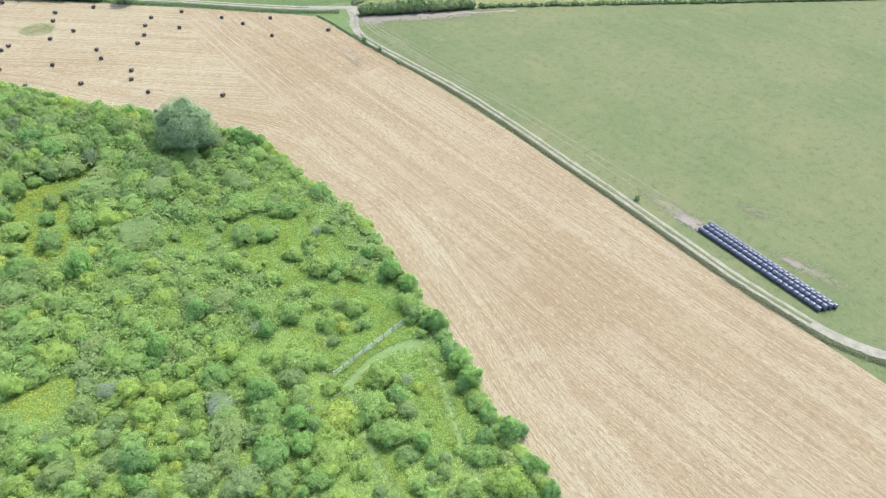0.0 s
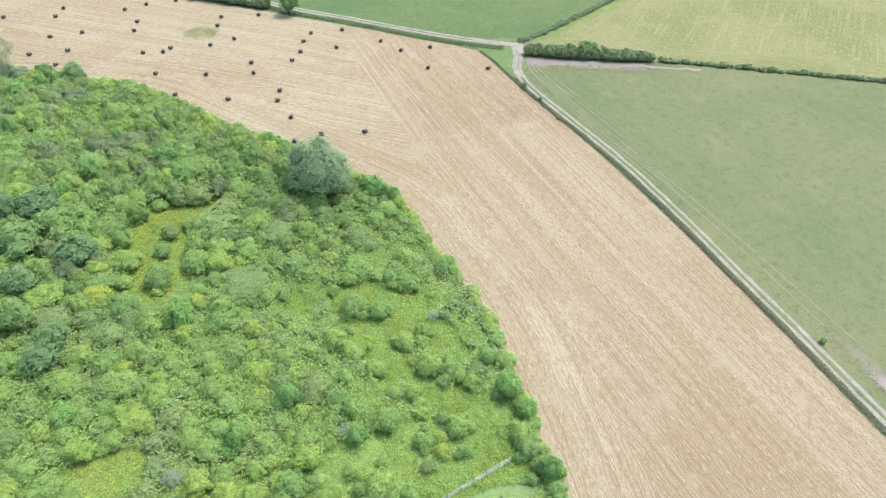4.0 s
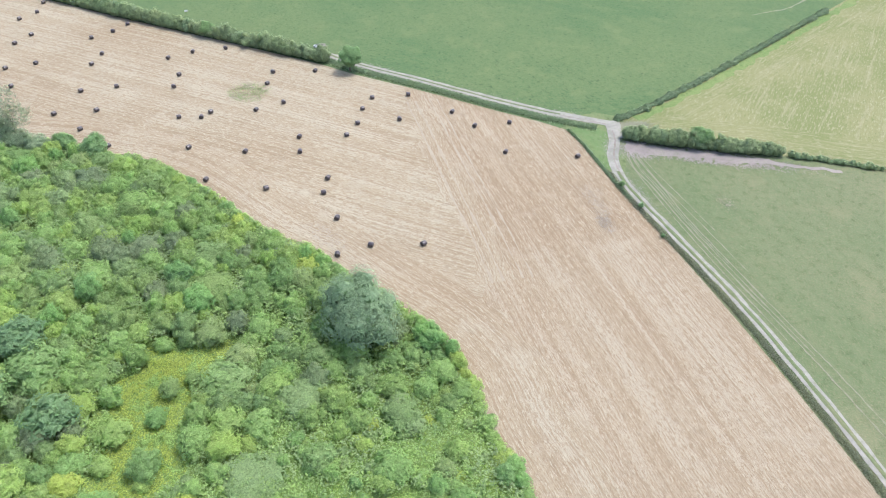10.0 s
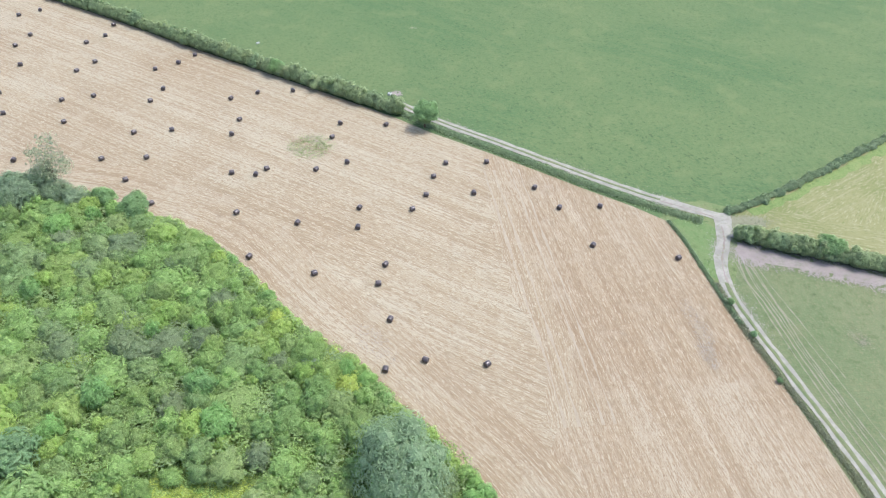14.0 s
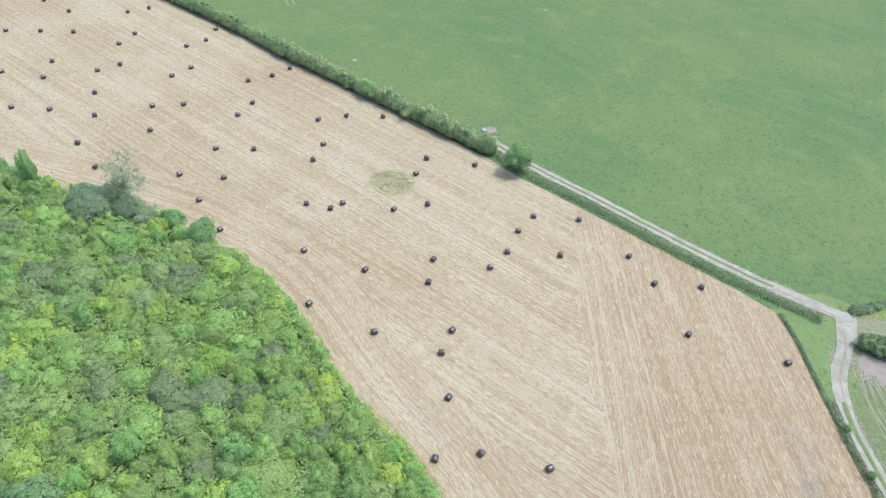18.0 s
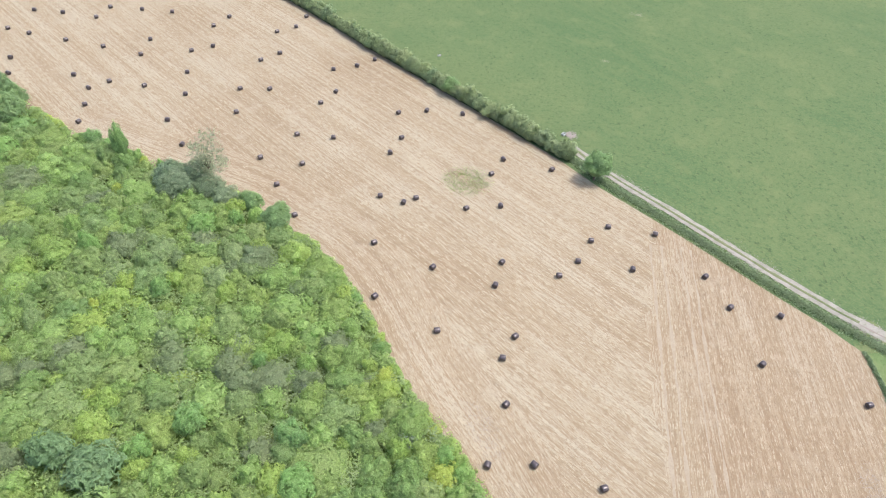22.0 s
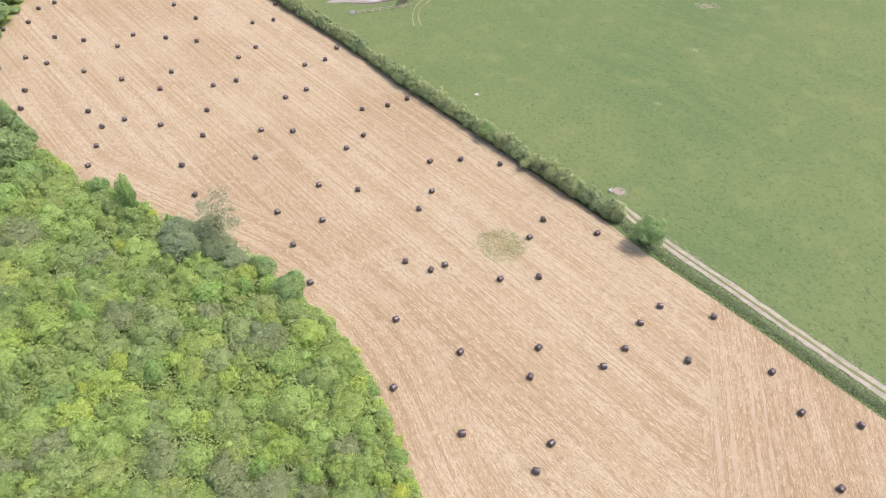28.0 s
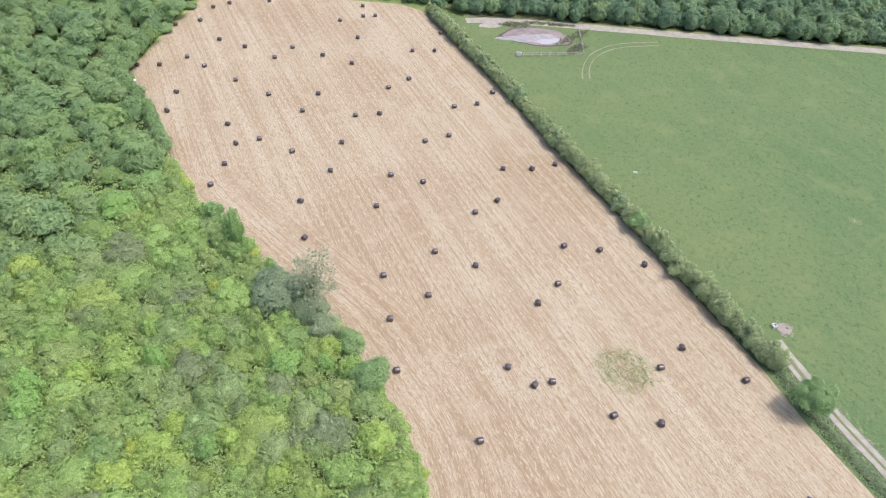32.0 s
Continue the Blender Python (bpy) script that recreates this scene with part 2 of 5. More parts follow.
L_HERB = leaf("yellow_herb", [(0.345, 0.459, 0.109), (0.376, 0.470, 0.126)])
L_YELLOW = leaf("bedstraw", [(0.418, 0.503, 0.119), (0.449, 0.514, 0.132)])
L_PATCH = leaf("field_weeds", [(0.270, 0.365, 0.150), (0.300, 0.385, 0.165)])
L_RANK = leaf("rank_grass", [(0.235, 0.325, 0.185), (0.265, 0.345, 0.195)])
L_DEAD = leaf("dead_twigs", [(0.338, 0.403, 0.328), (0.304, 0.355, 0.284)], 0.4)
L_SEDGE = leaf("dull_verge_grass", [(0.231, 0.252, 0.164), (0.260, 0.274, 0.174)])
L_ROUND = leaf("round_tree_leaves", [(0.248, 0.389, 0.176), (0.283, 0.425, 0.187)])
L_BLOSSOM = plain("elder_blossom", (0.37, 0.42, 0.26), (0.33, 0.39, 0.22), 0.9)
_b = Nodes("black_film", 0.28, 0.6)
M_FILM = _b.colour(_b.mix(_b.span(_b.noise(_b.coord.outputs["Object"], 2.0), 0.3, 0.7), (0.040, 0.031, 0.032), (0.070, 0.058, 0.058)))
_b = Nodes("navy_film", 0.30, 0.6)
M_NAVY = _b.colour(_b.mix(_b.span(_b.noise(_b.coord.outputs["Object"], 1.5), 0.3, 0.7), (0.052, 0.062, 0.105), (0.082, 0.095, 0.145)))


# ---- ground ----
def lie(x, y):
    """Gentle swells of the land."""
    return 1.2 * math.exp(-((x - 21) ** 2 + (y - 178) ** 2) / 392) - 1.0 * math.exp(-((x - 93) ** 2 + (y - 180) ** 2) / 648)


def spline(pts, step=3.0, closed=False):
    """A smooth line through the corners."""
    p = [Vector(q) for q in pts]
    n, out = len(p), []
    for i in range(n if closed else n - 1):
        a, b, c, d = (p[(i - 1) % n], p[i], p[(i + 1) % n], p[(i + 2) % n]) if closed else (p[max(i - 1, 0)], p[i], p[i + 1], p[min(i + 2, n - 1)])
        k = max(1, int((c - b).length / step))
        for j in range(k):
            t = j / k
            out.append(0.5 * (2 * b + (c - a) * t + (2 * a - 5 * b + 4 * c - d) * t * t + (3 * b - a - 3 * c + d) * t ** 3))
    if not closed:
        out.append(p[-1])
    return out


def mesh_object(name, bm, mat, smooth=False):
    me = bpy.data.meshes.new(name)
    bm.to_mesh(me)
    bm.free()
    me.materials.append(mat)
    if smooth:
        me.shade_smooth()
    return new(name, me)


def part(name, bm, mat, parent, label=""):
    ob = mesh_object(name, bm, mat)
    ob.parent = parent
    return tagged(ob, label)


def sheet(name, outline, z, mat, label, cell=9.0):
    """A field: its outline filled, cut into cells and laid on the land."""
    bm = bmesh.new()
    bm.faces.new([bm.verts.new((x, y, 0)) for x, y in outline])
    bmesh.ops.triangulate(bm, faces=bm.faces[:])
    xs, ys = [p[0] for p in outline], [p[1] for p in outline]
    for lo, hi, ax in ((max(min(xs), -60), min(max(xs), 130), 0), (max(min(ys), 130), min(max(ys), 240), 1)):
        for k in range(1, int((hi - lo) / cell) + 1):
            co, no = [0, 0, 0], [0, 0, 0]
            co[ax], no[ax] = lo + k * cell, 1
            bmesh.ops.bisect_plane(bm, geom=bm.verts[:] + bm.edges[:] + bm.faces[:], plane_co=co, plane_no=no)
    for v in bm.verts:
        v.co.z = z + lie(v.co.x, v.co.y)
    for f in bm.faces:
        if f.normal.z < 0:
            f.normal_flip()
    return tagged(mesh_object(name, bm, mat), label, "ground", kind="structure")


def ribbon(name, line, width, z, mat, label, offset=0.0, ragged=0.0, crown=0.0, category="track"):
    """A strip along a line, with metres across and along as its UV."""
    rng = random.Random(name + label)
    bm = bmesh.new()
    uv = bm.loops.layers.uv.new("UVMap")
    rowsv, run = [], 0.0
    for i, p in enumerate(line):
        t = (line[min(i + 1, len(line) - 1)] - line[max(i - 1, 0)]).normalized()
        nrm = Vector((t.y, -t.x))
        run += (p - line[i - 1]).length if i else 0.0
        w = width(i / (len(line) - 1)) if callable(width) else width
        row = []
        for k in range(5):
            a = (k / 4 - 0.5) * w + offset + (rng.uniform(-ragged, ragged) if k in (0, 4) else 0)
            q = p + nrm * a
            row.append((bm.verts.new((q.x, q.y, z + lie(q.x, q.y) + crown * (1 - abs(k - 2) / 2))), a, run))
        rowsv.append(row)
    for r0, r1 in zip(rowsv, rowsv[1:]):
        for k in range(4):
            quad = (r0[k], r0[k + 1], r1[k + 1], r1[k])
            f = bm.faces.new([v[0] for v in quad])
            for lp, v in zip(f.loops, quad):
                lp[uv].uv = (v[1], v[2])
            if f.normal.z < 0:
                f.normal_update()
    bmesh.ops.recalc_face_normals(bm, faces=bm.faces[:])
    if sum(f.normal.z for f in bm.faces) < 0:
        bmesh.ops.reverse_faces(bm, faces=bm.faces[:])
    return tagged(mesh_object(name, bm, mat), label, category, kind="structure")


gx = [-2400, -1600, -1000, -600, -300] + list(range(-150, 251, 8)) + [300, 600, 1000, 1600, 2400]
gy = [-2400, -1600, -1000, -600, -300, -100] + list(range(0, 401, 8)) + [500, 700, 1000, 1600, 2400]
bm = bmesh.new()
gv = [[bm.verts.new((x, y, -0.4 + lie(x, y))) for x in gx] for y in gy]
for r0, r1 in zip(gv, gv[1:]):
    for k in range(len(gx) - 1):
        bm.faces.new((r0[k], r0[k + 1], r1[k + 1], r1[k]))
tagged(mesh_object("ground", bm, M_FAR), "green farmland reaching to the horizon", "ground", kind="structure")

WOOD_EDGE = [(36.7, -60), (38.7, -20), (40.7, 5), (43.2, 25), (45.7, 43), (49.1, 56), (51.7, 68), (55.0, 84), (55.7, 97), (54.3, 109), (54.3, 120),
             (51.5, 129), (47.5, 135.5), (43, 142.5), (37.3, 151.5), (32, 158), (25.5, 166.5), (19.5, 176), (14.5, 183), (8, 189.5), (1, 194.2),
             (-8, 200), (-15, 203), (-25, 206.8), (-36, 211), (-47, 215), (-56, 219.5), (-67, 226.5), (-78.5, 235), (-90, 240), (-95.5, 247),
             (-101, 263), (-106, 280), (-112, 300)]
HEDGE = [(53.6, 228.0), (40.6, 238.4), (27.6, 249.4), (5.5, 267.7), (-19.5, 289.6), (-36.5, 303.4), (-50.5, 315.4)]
TRACK_S = [(150, -45), (125, -16), (110, 2), (102.8, 12.4), (100.2, 19.4), (99.8, 28), (99.9, 38), (100.9, 51), (102.2, 66), (103.3, 82), (104.7, 102),
           (105.2, 122), (104.4, 140), (103.9, 152), (104.2, 161), (106.2, 168.5), (110.4, 175.5), (112.6, 181)]
TRACK_W = [(113.5, 181.5), (108.5, 185), (101.2, 190.6), (93, 197.2), (83.8, 205), (73.2, 214.4), (63.4, 223), (56.2, 231), (53.6, 234.0)]
FIELD_E = [(94, -60), (96, -10), (97, 12), (97.6, 31), (98.3, 48), (99.4, 63), (100.5, 80), (101.9, 108), (102, 138), (101.6, 158), (102.2, 176), (101.6, 182.5)]
FIELD_N = [(101.6, 182.5), (96.5, 188.0), (89.4, 193.9), (80.4, 201.7), (70, 210.6), (59.6, 219.4), (52.6, 226.6), (39.4, 238.0), (26.5, 249.0), (4.5, 267.3), (-20.5, 289.1), (-37.5, 302.9), (-50.5, 314.4)]
HAY_HEDGE = [(113.4, 175.0), (120, 170.5), (130, 165.2), (144, 158.6), (162, 148), (184, 134.5), (232, 104.5), (262, 86), (330, 42)]
MID_HEDGE = [(115, 182.8), (124.5, 185.6), (133.6, 189.2), (155.6, 198.8), (200.7, 219.6), (270, 252)]


def xy(line):
    return [(p.x, p.y) for p in line]


wood_edge, field_e, field_n = spline(WOOD_EDGE), spline(FIELD_E, 5), spline(FIELD_N, 5)
hedge_line, track_s, track_w = spline(HEDGE, 2), spline(TRACK_S, 2), spline(TRACK_W, 2)
hay_hedge, mid_hedge = spline(HAY_HEDGE, 2), spline(MID_HEDGE, 2)

split = [(54.3, 120), (60, 131), (66.6, 142), (68.4, 165), (69.6, 190), (70, 210.6)]
west = [p for p in xy(wood_edge) if p[1] > 120.5]
east = [p for p in xy(wood_edge) if p[1] <= 119.5]
n_w = [p for p in xy(field_n) if p[0] < 70]
n_e = [p for p in xy(field_n) if p[0] > 70]
FAR_END = [(-112, 300), (-92, 299.5), (-75, 308.5), (-60, 315), (-51, 313)]
sheet("stubble_field_east", east + split[:-1] + [(70, 210.6)] + n_e[::-1] + xy(field_e)[::-1][1:], 0.0, M_STUB_E, "pale straw stubble field with drilled rows")
sheet("stubble_field_west", [split[0]] + west + FAR_END[1:-1] + n_w[::-1] + split[::-1][:-1], 0.0, M_STUB_W, "pale straw stubble field dotted with wrapped bales")
ribbon("stubble_headland", [p for p in wood_edge if p.x > -58], 12.0, 0.02, M_STUB_H, "stubble headland rows curving along the wood", offset=6.6, ragged=1.2, category="ground")

sheet("wood_floor", [(-330, -60)] + xy(wood_edge) + [(-112, 300), (-140, 420), (-330, 420)], -0.03, M_ROUGH, "rough yellow-green grass under scattered scrub", 14)
# woodland floor colour darkened to stand in for shade below the crowns
M_SHADE = grass("litter_painted_shade", (0.075, 0.105, 0.045), (0.09, 0.125, 0.05), (0.05, 0.08, 0.035))
sheet("oak_floor", [(-330, 200), (-64, 200), (-66, 224), (-78.5, 234), (-91, 239.5), (-97, 248), (-103, 264), (-108, 281), (-114, 302), (-330, 330)], 0.0, M_SHADE, "litter under the oaks with shade painted into its colour", 60)
sheet("east_pasture", [(96, -60)] + xy(field_e) + [(112, 179)] + xy(hay_hedge) + [(330, -60)], -0.06, M_EAST, "dull green grazed pasture", 14)


def hay(name, rz=None):
    """Mown grass with pale swath lines; x of the turned coordinate runs across them."""
    n = Nodes(name, 0.95, 0.1)
    src = n.coord.outputs["UV"] if rz is None else n.coord.outputs["Object"]
    rz = rz or 0.0
    line = n.noise(n.mapped(src, (1.1, 0.035, 1), rz), 1.0, 4, 0.7)
    bits = n.noise(n.mapped(src, (1.4, 0.22, 1), rz), 1.0, 4, 0.75)
    patch = n.noise(n.coord.outputs["Object"], 0.04, 3, 0.5)
    c = n.mix(n.span(patch, 0.38, 0.62), (0.150, 0.168, 0.068), (0.192, 0.195, 0.091))
    c = n.mix(n.span(line, 0.50, 0.66, 0, 0.6), c, (0.255, 0.241, 0.146))
    c = n.mix(n.span(bits, 0.52, 0.70, 0, 0.6), c, (0.127, 0.150, 0.055))
    straw = n.noise(n.mapped(src, (2.6, 0.5, 1), rz - 3), 1.0, 4, 0.75)
    c = n.mix(n.span(straw, 0.52, 0.64, 0, 0.7), c, (0.288, 0.274, 0.177))
    speck = n.noise(n.mapped(src, (3.2, 1.2, 1), rz + 4), 1.0, 3, 0.75)
    c = n.mix(n.span(speck, 0.54, 0.66, 0, 0.55), c, (0.107, 0.130, 0.051))
    n.bump(bits, 0.4, 0.1)
    return n.colour(c)


M_HAY, M_HAY_EDGE = hay("mown_hay", 50.0), hay("mown_hay_edge")
sheet("hay_field", [(112, 179)] + xy(mid_hedge) + xy(hay_hedge)[::-1], -0.07, M_HAY, "mown hay field with pale swath lines", 20)
ribbon("hay_headland_south", [p for p in hay_hedge if 116 < p.x < 300], 11.0, -0.04, M_HAY_EDGE, "pale hay swaths along the hedge", offset=-7.5, ragged=1.0, category="ground")
ribbon("hay_headland_north", [p for p in mid_hedge if 128 < p.x], 9.0, -0.035, M_HAY_EDGE, "pale hay swaths along the low hedge", offset=7.0, ragged=1.0, category="ground")
sheet("north_pasture", [(101.6, 182.5), (112, 180)] + xy(mid_hedge) + [(300, 470), (80, 370), (45, 354.5), (-11, 331.5), (-35, 319), (-50, 316)] + n_w[::-1][1:] + n_e[::-1], -0.05, M_NORTH, "lush green pasture", 14)

ribbon("gravel_track_south", track_s, lambda t: 2.6 if t > 0.93 or t < 0.22 else 2.1, 0.03, M_GRAVEL, "pale gravel farm track with two wheel ruts", ragged=0.15)
ribbon("track_grass_strip_south", [p for p in track_s if 22 < p.y < 166], 0.74, 0.05, M_EAST, "grass strip between the wheel ruts", ragged=0.14, crown=0.05)
ribbon("track_grass_strip_west", [p for p in track_w if p.x < 104], 0.62, 0.055, M_EAST, "thin grass strip between the wheel ruts", ragged=0.12, crown=0.04)
ribbon("gravel_track_west", track_w, 2.4, 0.035, M_GRAVEL, "pale gravel farm track beside the hedge", ragged=0.15)


# ---- plants ----
def crown_mesh(name, rng, radius, height, lobes, leaves, size, mat, loose=0.0, base=0.25, core=True, lobe=(0.26, 0.46)):
    """A domed crown: small leafy lobes sitting on an inner dome, each lobe a clump of leaves."""
    g = np.random.default_rng(rng.randrange(1 << 30))
    c0 = np.array((0, 0, height * (0.5 + base / 2)))
    r0 = np.array((radius * 0.80, radius * 0.80, height * (0.5 - base / 2) * 0.86))
    blobs = [(c0, r0)]
    for i in range(lobes):
        a, e = 2.39996 * i + g.uniform(-0.4, 0.4), math.asin(min(1.0, 1.0 - 1.15 * (i + 0.5) / lobes))
        d = np.array((math.cos(a) * math.cos(e), math.sin(a) * math.cos(e), math.sin(e)))
        blobs.append((c0 + d * r0 * g.uniform(0.68, 1.10), r0 * g.uniform(*lobe) * g.uniform(0.85, 1.15, 3)))
    w = np.array([b[1][0] * b[1][1] for b in blobs])
    w[0] *= 0.35
    many = 2 * leaves
    pick = g.choice(len(blobs), many, p=w / w.sum())
    d = g.normal(size=(many, 3))
    d[:, 2] = np.abs(d[:, 2]) * 1.0 - 0.35 * (g.random(many) < 0.4)
    d /= np.linalg.norm(d, axis=1)[:, None]
    centres, radii = np.array([q[0] for q in blobs]), np.array([q[1] for q in blobs])
    pos = centres[pick] + d * radii[pick] * g.uniform(0.84 - loose, 1.14 + loose, (many, 1))
    shown = np.all(np.sum(((pos[:, None] - centres) / (0.82 * radii)) ** 2, 2) > 1, 1)
    keep = np.argsort(~shown, kind="stable")[:leaves]
    pos, d = pos[keep], d[keep]
    pos[:, 2] = np.maximum(pos[:, 2], 0.1)
    out = (pos - c0) / r0
    out /= np.linalg.norm(out, axis=1)[:, None] + 1e-6
    nrm = d * 0.4 + out * 0.65 + np.array((0, 0, 0.35)) + g.normal(scale=0.27, size=d.shape)
    nrm /= np.linalg.norm(nrm, axis=1)[:, None]
    t = np.cross(nrm, g.normal(size=d.shape))
    t /= np.linalg.norm(t, axis=1)[:, None]
    b = np.cross(nrm, t)
    s = size * g.uniform(0.6, 1.35, (leaves, 1))
    v = np.stack((pos - t * s * 0.9 - b * s * 0.34, pos - t * s * 0.8 + b * s * 0.34, pos + t * s * 1.05), 1).reshape(-1, 3)
    verts, faces = v.tolist(), [(i, i + 1, i + 2) for i in range(0, 3 * leaves, 3)]
    for c, r in blobs[:1] + blobs[1::2] if core else ():
        bm = bmesh.new()
        bmesh.ops.create_icosphere(bm, subdivisions=1 if r is not r0 else 2, radius=1.0)
        o = len(verts)
        bm.verts.index_update()
        for q in bm.verts:
            k = 0.88 + 0.14 * noise.noise(q.co * 1.7 + Vector(c))
            verts.append((c[0] + q.co.x * r[0] * k, c[1] + q.co.y * r[1] * k, max(0.05, c[2] + q.co.z * r[2] * k)))
        faces += [tuple(o + q.index for q in f.verts) for f in bm.faces]
        bm.free()
    me = bpy.data.meshes.new(name)
    me.from_pydata(verts, [], faces)
    me.materials.append(mat)
    return me


def trunk_mesh(name, rng, height, r, limbs=3, spread=0.8):
    """A tapered bole with a few limbs."""
    bm = bmesh.new()

    def tube(a, b, ra, rb, n=6):
        m = Matrix.Translation((a + b) / 2) @ (b - a).to_track_quat("Z", "Y").to_matrix().to_4x4()
        bmesh.ops.create_cone(bm, segments=n, radius1=ra, radius2=rb, depth=(b - a).length, cap_ends=True, matrix=m)

    top = Vector((rng.uniform(-0.2, 0.2), rng.uniform(-0.2, 0.2), height * 0.55))
    tube(Vector((0, 0, -0.3)), top, r, r * 0.6)
    for i in range(limbs):
        a = 6.283 * (i + rng.random() * 0.6) / limbs
        s = top * rng.uniform(0.55, 1.0)
        tube(s, s + Vector((math.cos(a) * spread, math.sin(a) * spread, height * 0.3)), r * 0.45, r * 0.18, 5)
    me = bpy.data.meshes.new(name)
    bm.to_mesh(me)
    bm.free()
    me.materials.append(M_BARK)
    return me


RNG = random.Random(7)
KINDS = {}
for kind, mat, radius, height, lobes, leaves, size, loose, base in (
        ("hawthorn_bush", L_HAW, 2.0, 2.5, 24, 900, 0.20, 0.08, -0.2),
        ("maple_bush", L_MAP, 2.0, 2.4, 22, 900, 0.20, 0.08, -0.2),
        ("hazel_bush", L_HAZ, 2.3, 2.5, 34, 1150, 0.18, 0.08, -0.2),
        ("blackthorn_bush", L_THORN, 2.3, 2.4, 36, 1100, 0.17, 0.12, -0.2),
        ("sallow_bush", L_SAL, 2.1, 2.3, 30, 950, 0.20, 0.12, -0.2),
        ("ash_tree", L_ASH, 2.0, 3.4, 20, 900, 0.21, 0.07, -0.1)):
    KINDS[kind] = [(crown_mesh("crown", RNG, radius, height, lobes, leaves, size, mat, loose, base, True, (0.20, 0.36) if lobes > 28 else (0.26, 0.46)), trunk_mesh("trunk", RNG, height, 0.09 + 0.03 * radius)) for _ in range(5)]
KINDS["oak_tree"] = [(crown_mesh("crown", RNG, 2.6, 4.8, 20, 620, 0.34, L_OAK, 0.07, 0.0), trunk_mesh("trunk", RNG, 4.6, 0.2, 4, 1.2)) for _ in range(4)]
KINDS["willow_tree"] = [(crown_mesh("crown", RNG, 4.9, 9.2, 46, 7500, 0.22, L_WILLOW, 0.26, -0.1, True, (0.20, 0.42)), trunk_mesh("trunk", RNG, 9.0, 0.35, 5, 2.0))]
KINDS["grey_willow"] = [(crown_mesh("crown", RNG, 2.7, 5.2, 34, 2200, 0.22, L_GREY, 0.14, -0.1, True, (0.20, 0.36)), trunk_mesh("trunk", RNG, 5.2, 0.2, 4, 1.2)) for _ in range(3)]
KINDS["round_tree"] = [(crown_mesh("crown", RNG, 2.7, 5.4, 26, 2300, 0.24, L_ROUND, 0.07, 0.08), trunk_mesh("trunk", RNG, 5.4, 0.2, 4, 1.2)) for _ in range(2)]
KINDS["belt_tree"] = [(crown_mesh("crown", RNG, 4.2, 8.5, 18, 480, 0.62, L_BELT, 0.07, -0.2), trunk_mesh("trunk", RNG, 8.0, 0.25, 4, 1.4)) for _ in range(5)]


def plant(kind, x, y, s=1.0, label="", category="bush", group="", sz=1.0, pick=None):
    top = new(kind)
    crown, trunk = KINDS[kind][RNG.randrange(len(KINDS[kind])) if pick is None else pick]
    top.matrix_world = pose(x, y, lie(x, y) - 0.05, 0, 0, RNG.uniform(0, 360)) @ Matrix.Diagonal((s * RNG.uniform(0.84, 1.16), s * RNG.uniform(0.84, 1.16), s * sz, 1))
    for nm, me in (("crown", crown), ("trunk", trunk)):
        ob = new(nm, me)
        ob.parent = top
    return tagged(top, label, category, group)


def inside(p, poly):
    x, y, c = p[0], p[1], False
    for (x0, y0), (x1, y1) in zip(poly, poly[-1:] + poly[:-1]):
        if (y0 > y) != (y1 > y) and x < (x1 - x0) * (y - y0) / (y1 - y0) + x0:
            c = not c
    return c


# openings in the scrub: centre, half-widths, turn in degrees
CLEARINGS = [(14, 135, 7.5, 5, 0), (10, 131, 5, 5, 0), (9, 126, 6.5, 8, 10), (7.5, 117, 6, 5, 0), (28, 103.6, 3.5, 4, 0), (37, 92, 5, 9, 0), (44, 95, 4.5, 7, 0), (37, 101, 5, 3, 0), (45, 70.5, 3, 6, 20), (41, 63.5, 10, 4.5, 10),
             (33, 70.5, 1.6, 9, 8), (38, 82, 4, 4, 0), (43, 76.5, 5, 2.2, 0), (29.5, 47, 1.6, 11, -5), (42, 49, 3.6, 9, -14), (-3, 82.5, 5, 4, 0), (47, 88, 3, 5, 0), (36, 60, 5, 3, 0)]


def open_ground(x, y):
    for cx, cy, a, b, turn in CLEARINGS:
        c, s = math.cos(radians(turn)), math.sin(radians(turn))
        u, v = (x - cx) * c + (y - cy) * s, (y - cy) * c - (x - cx) * s
        if (u / a) ** 2 + (v / b) ** 2 < 1 + 1.1 * noise.noise((x * 0.35, y * 0.35, 30.0)):
            return True
    return False


WOOD_POLY = [p for p in xy(wood_edge) if p[1] > 12] + [(-150, 310), (-168, 270), (-85, 184), (-44, 148), (-26, 138), (-26, 75), (-18, 58), (14, 30), (30, 12)]
LABELS = {"hawthorn_bush": "mid-green dense hawthorn bush in the scrub", "maple_bush": "bright yellow-green bush in the scrub",
          "hazel_bush": "broad mid-green hazel bush in the scrub", "blackthorn_bush": "dull grey-olive blackthorn bush in the scrub",
          "sallow_bush": "soft grey-green sallow bush in the scrub", "ash_tree": "dark green young tree among the scrub", "oak_tree": "dark dense oak at the wood's thick end"}
cells = {}


def clear_of(x, y, r, k=0.66):
    i, j = int(x // 4), int(y // 4)
    for a in range(i - 2, i + 3):
        for b in range(j - 2, j + 3):
            for px, py, pr in cells.get((a, b), ()):
                if (px - x) ** 2 + (py - y) ** 2 < (k * (r + pr)) ** 2:
                    return False
    return True


def claim(x, y, r):
    cells.setdefault((int(x // 4), int(y // 4)), []).append((x, y, r))


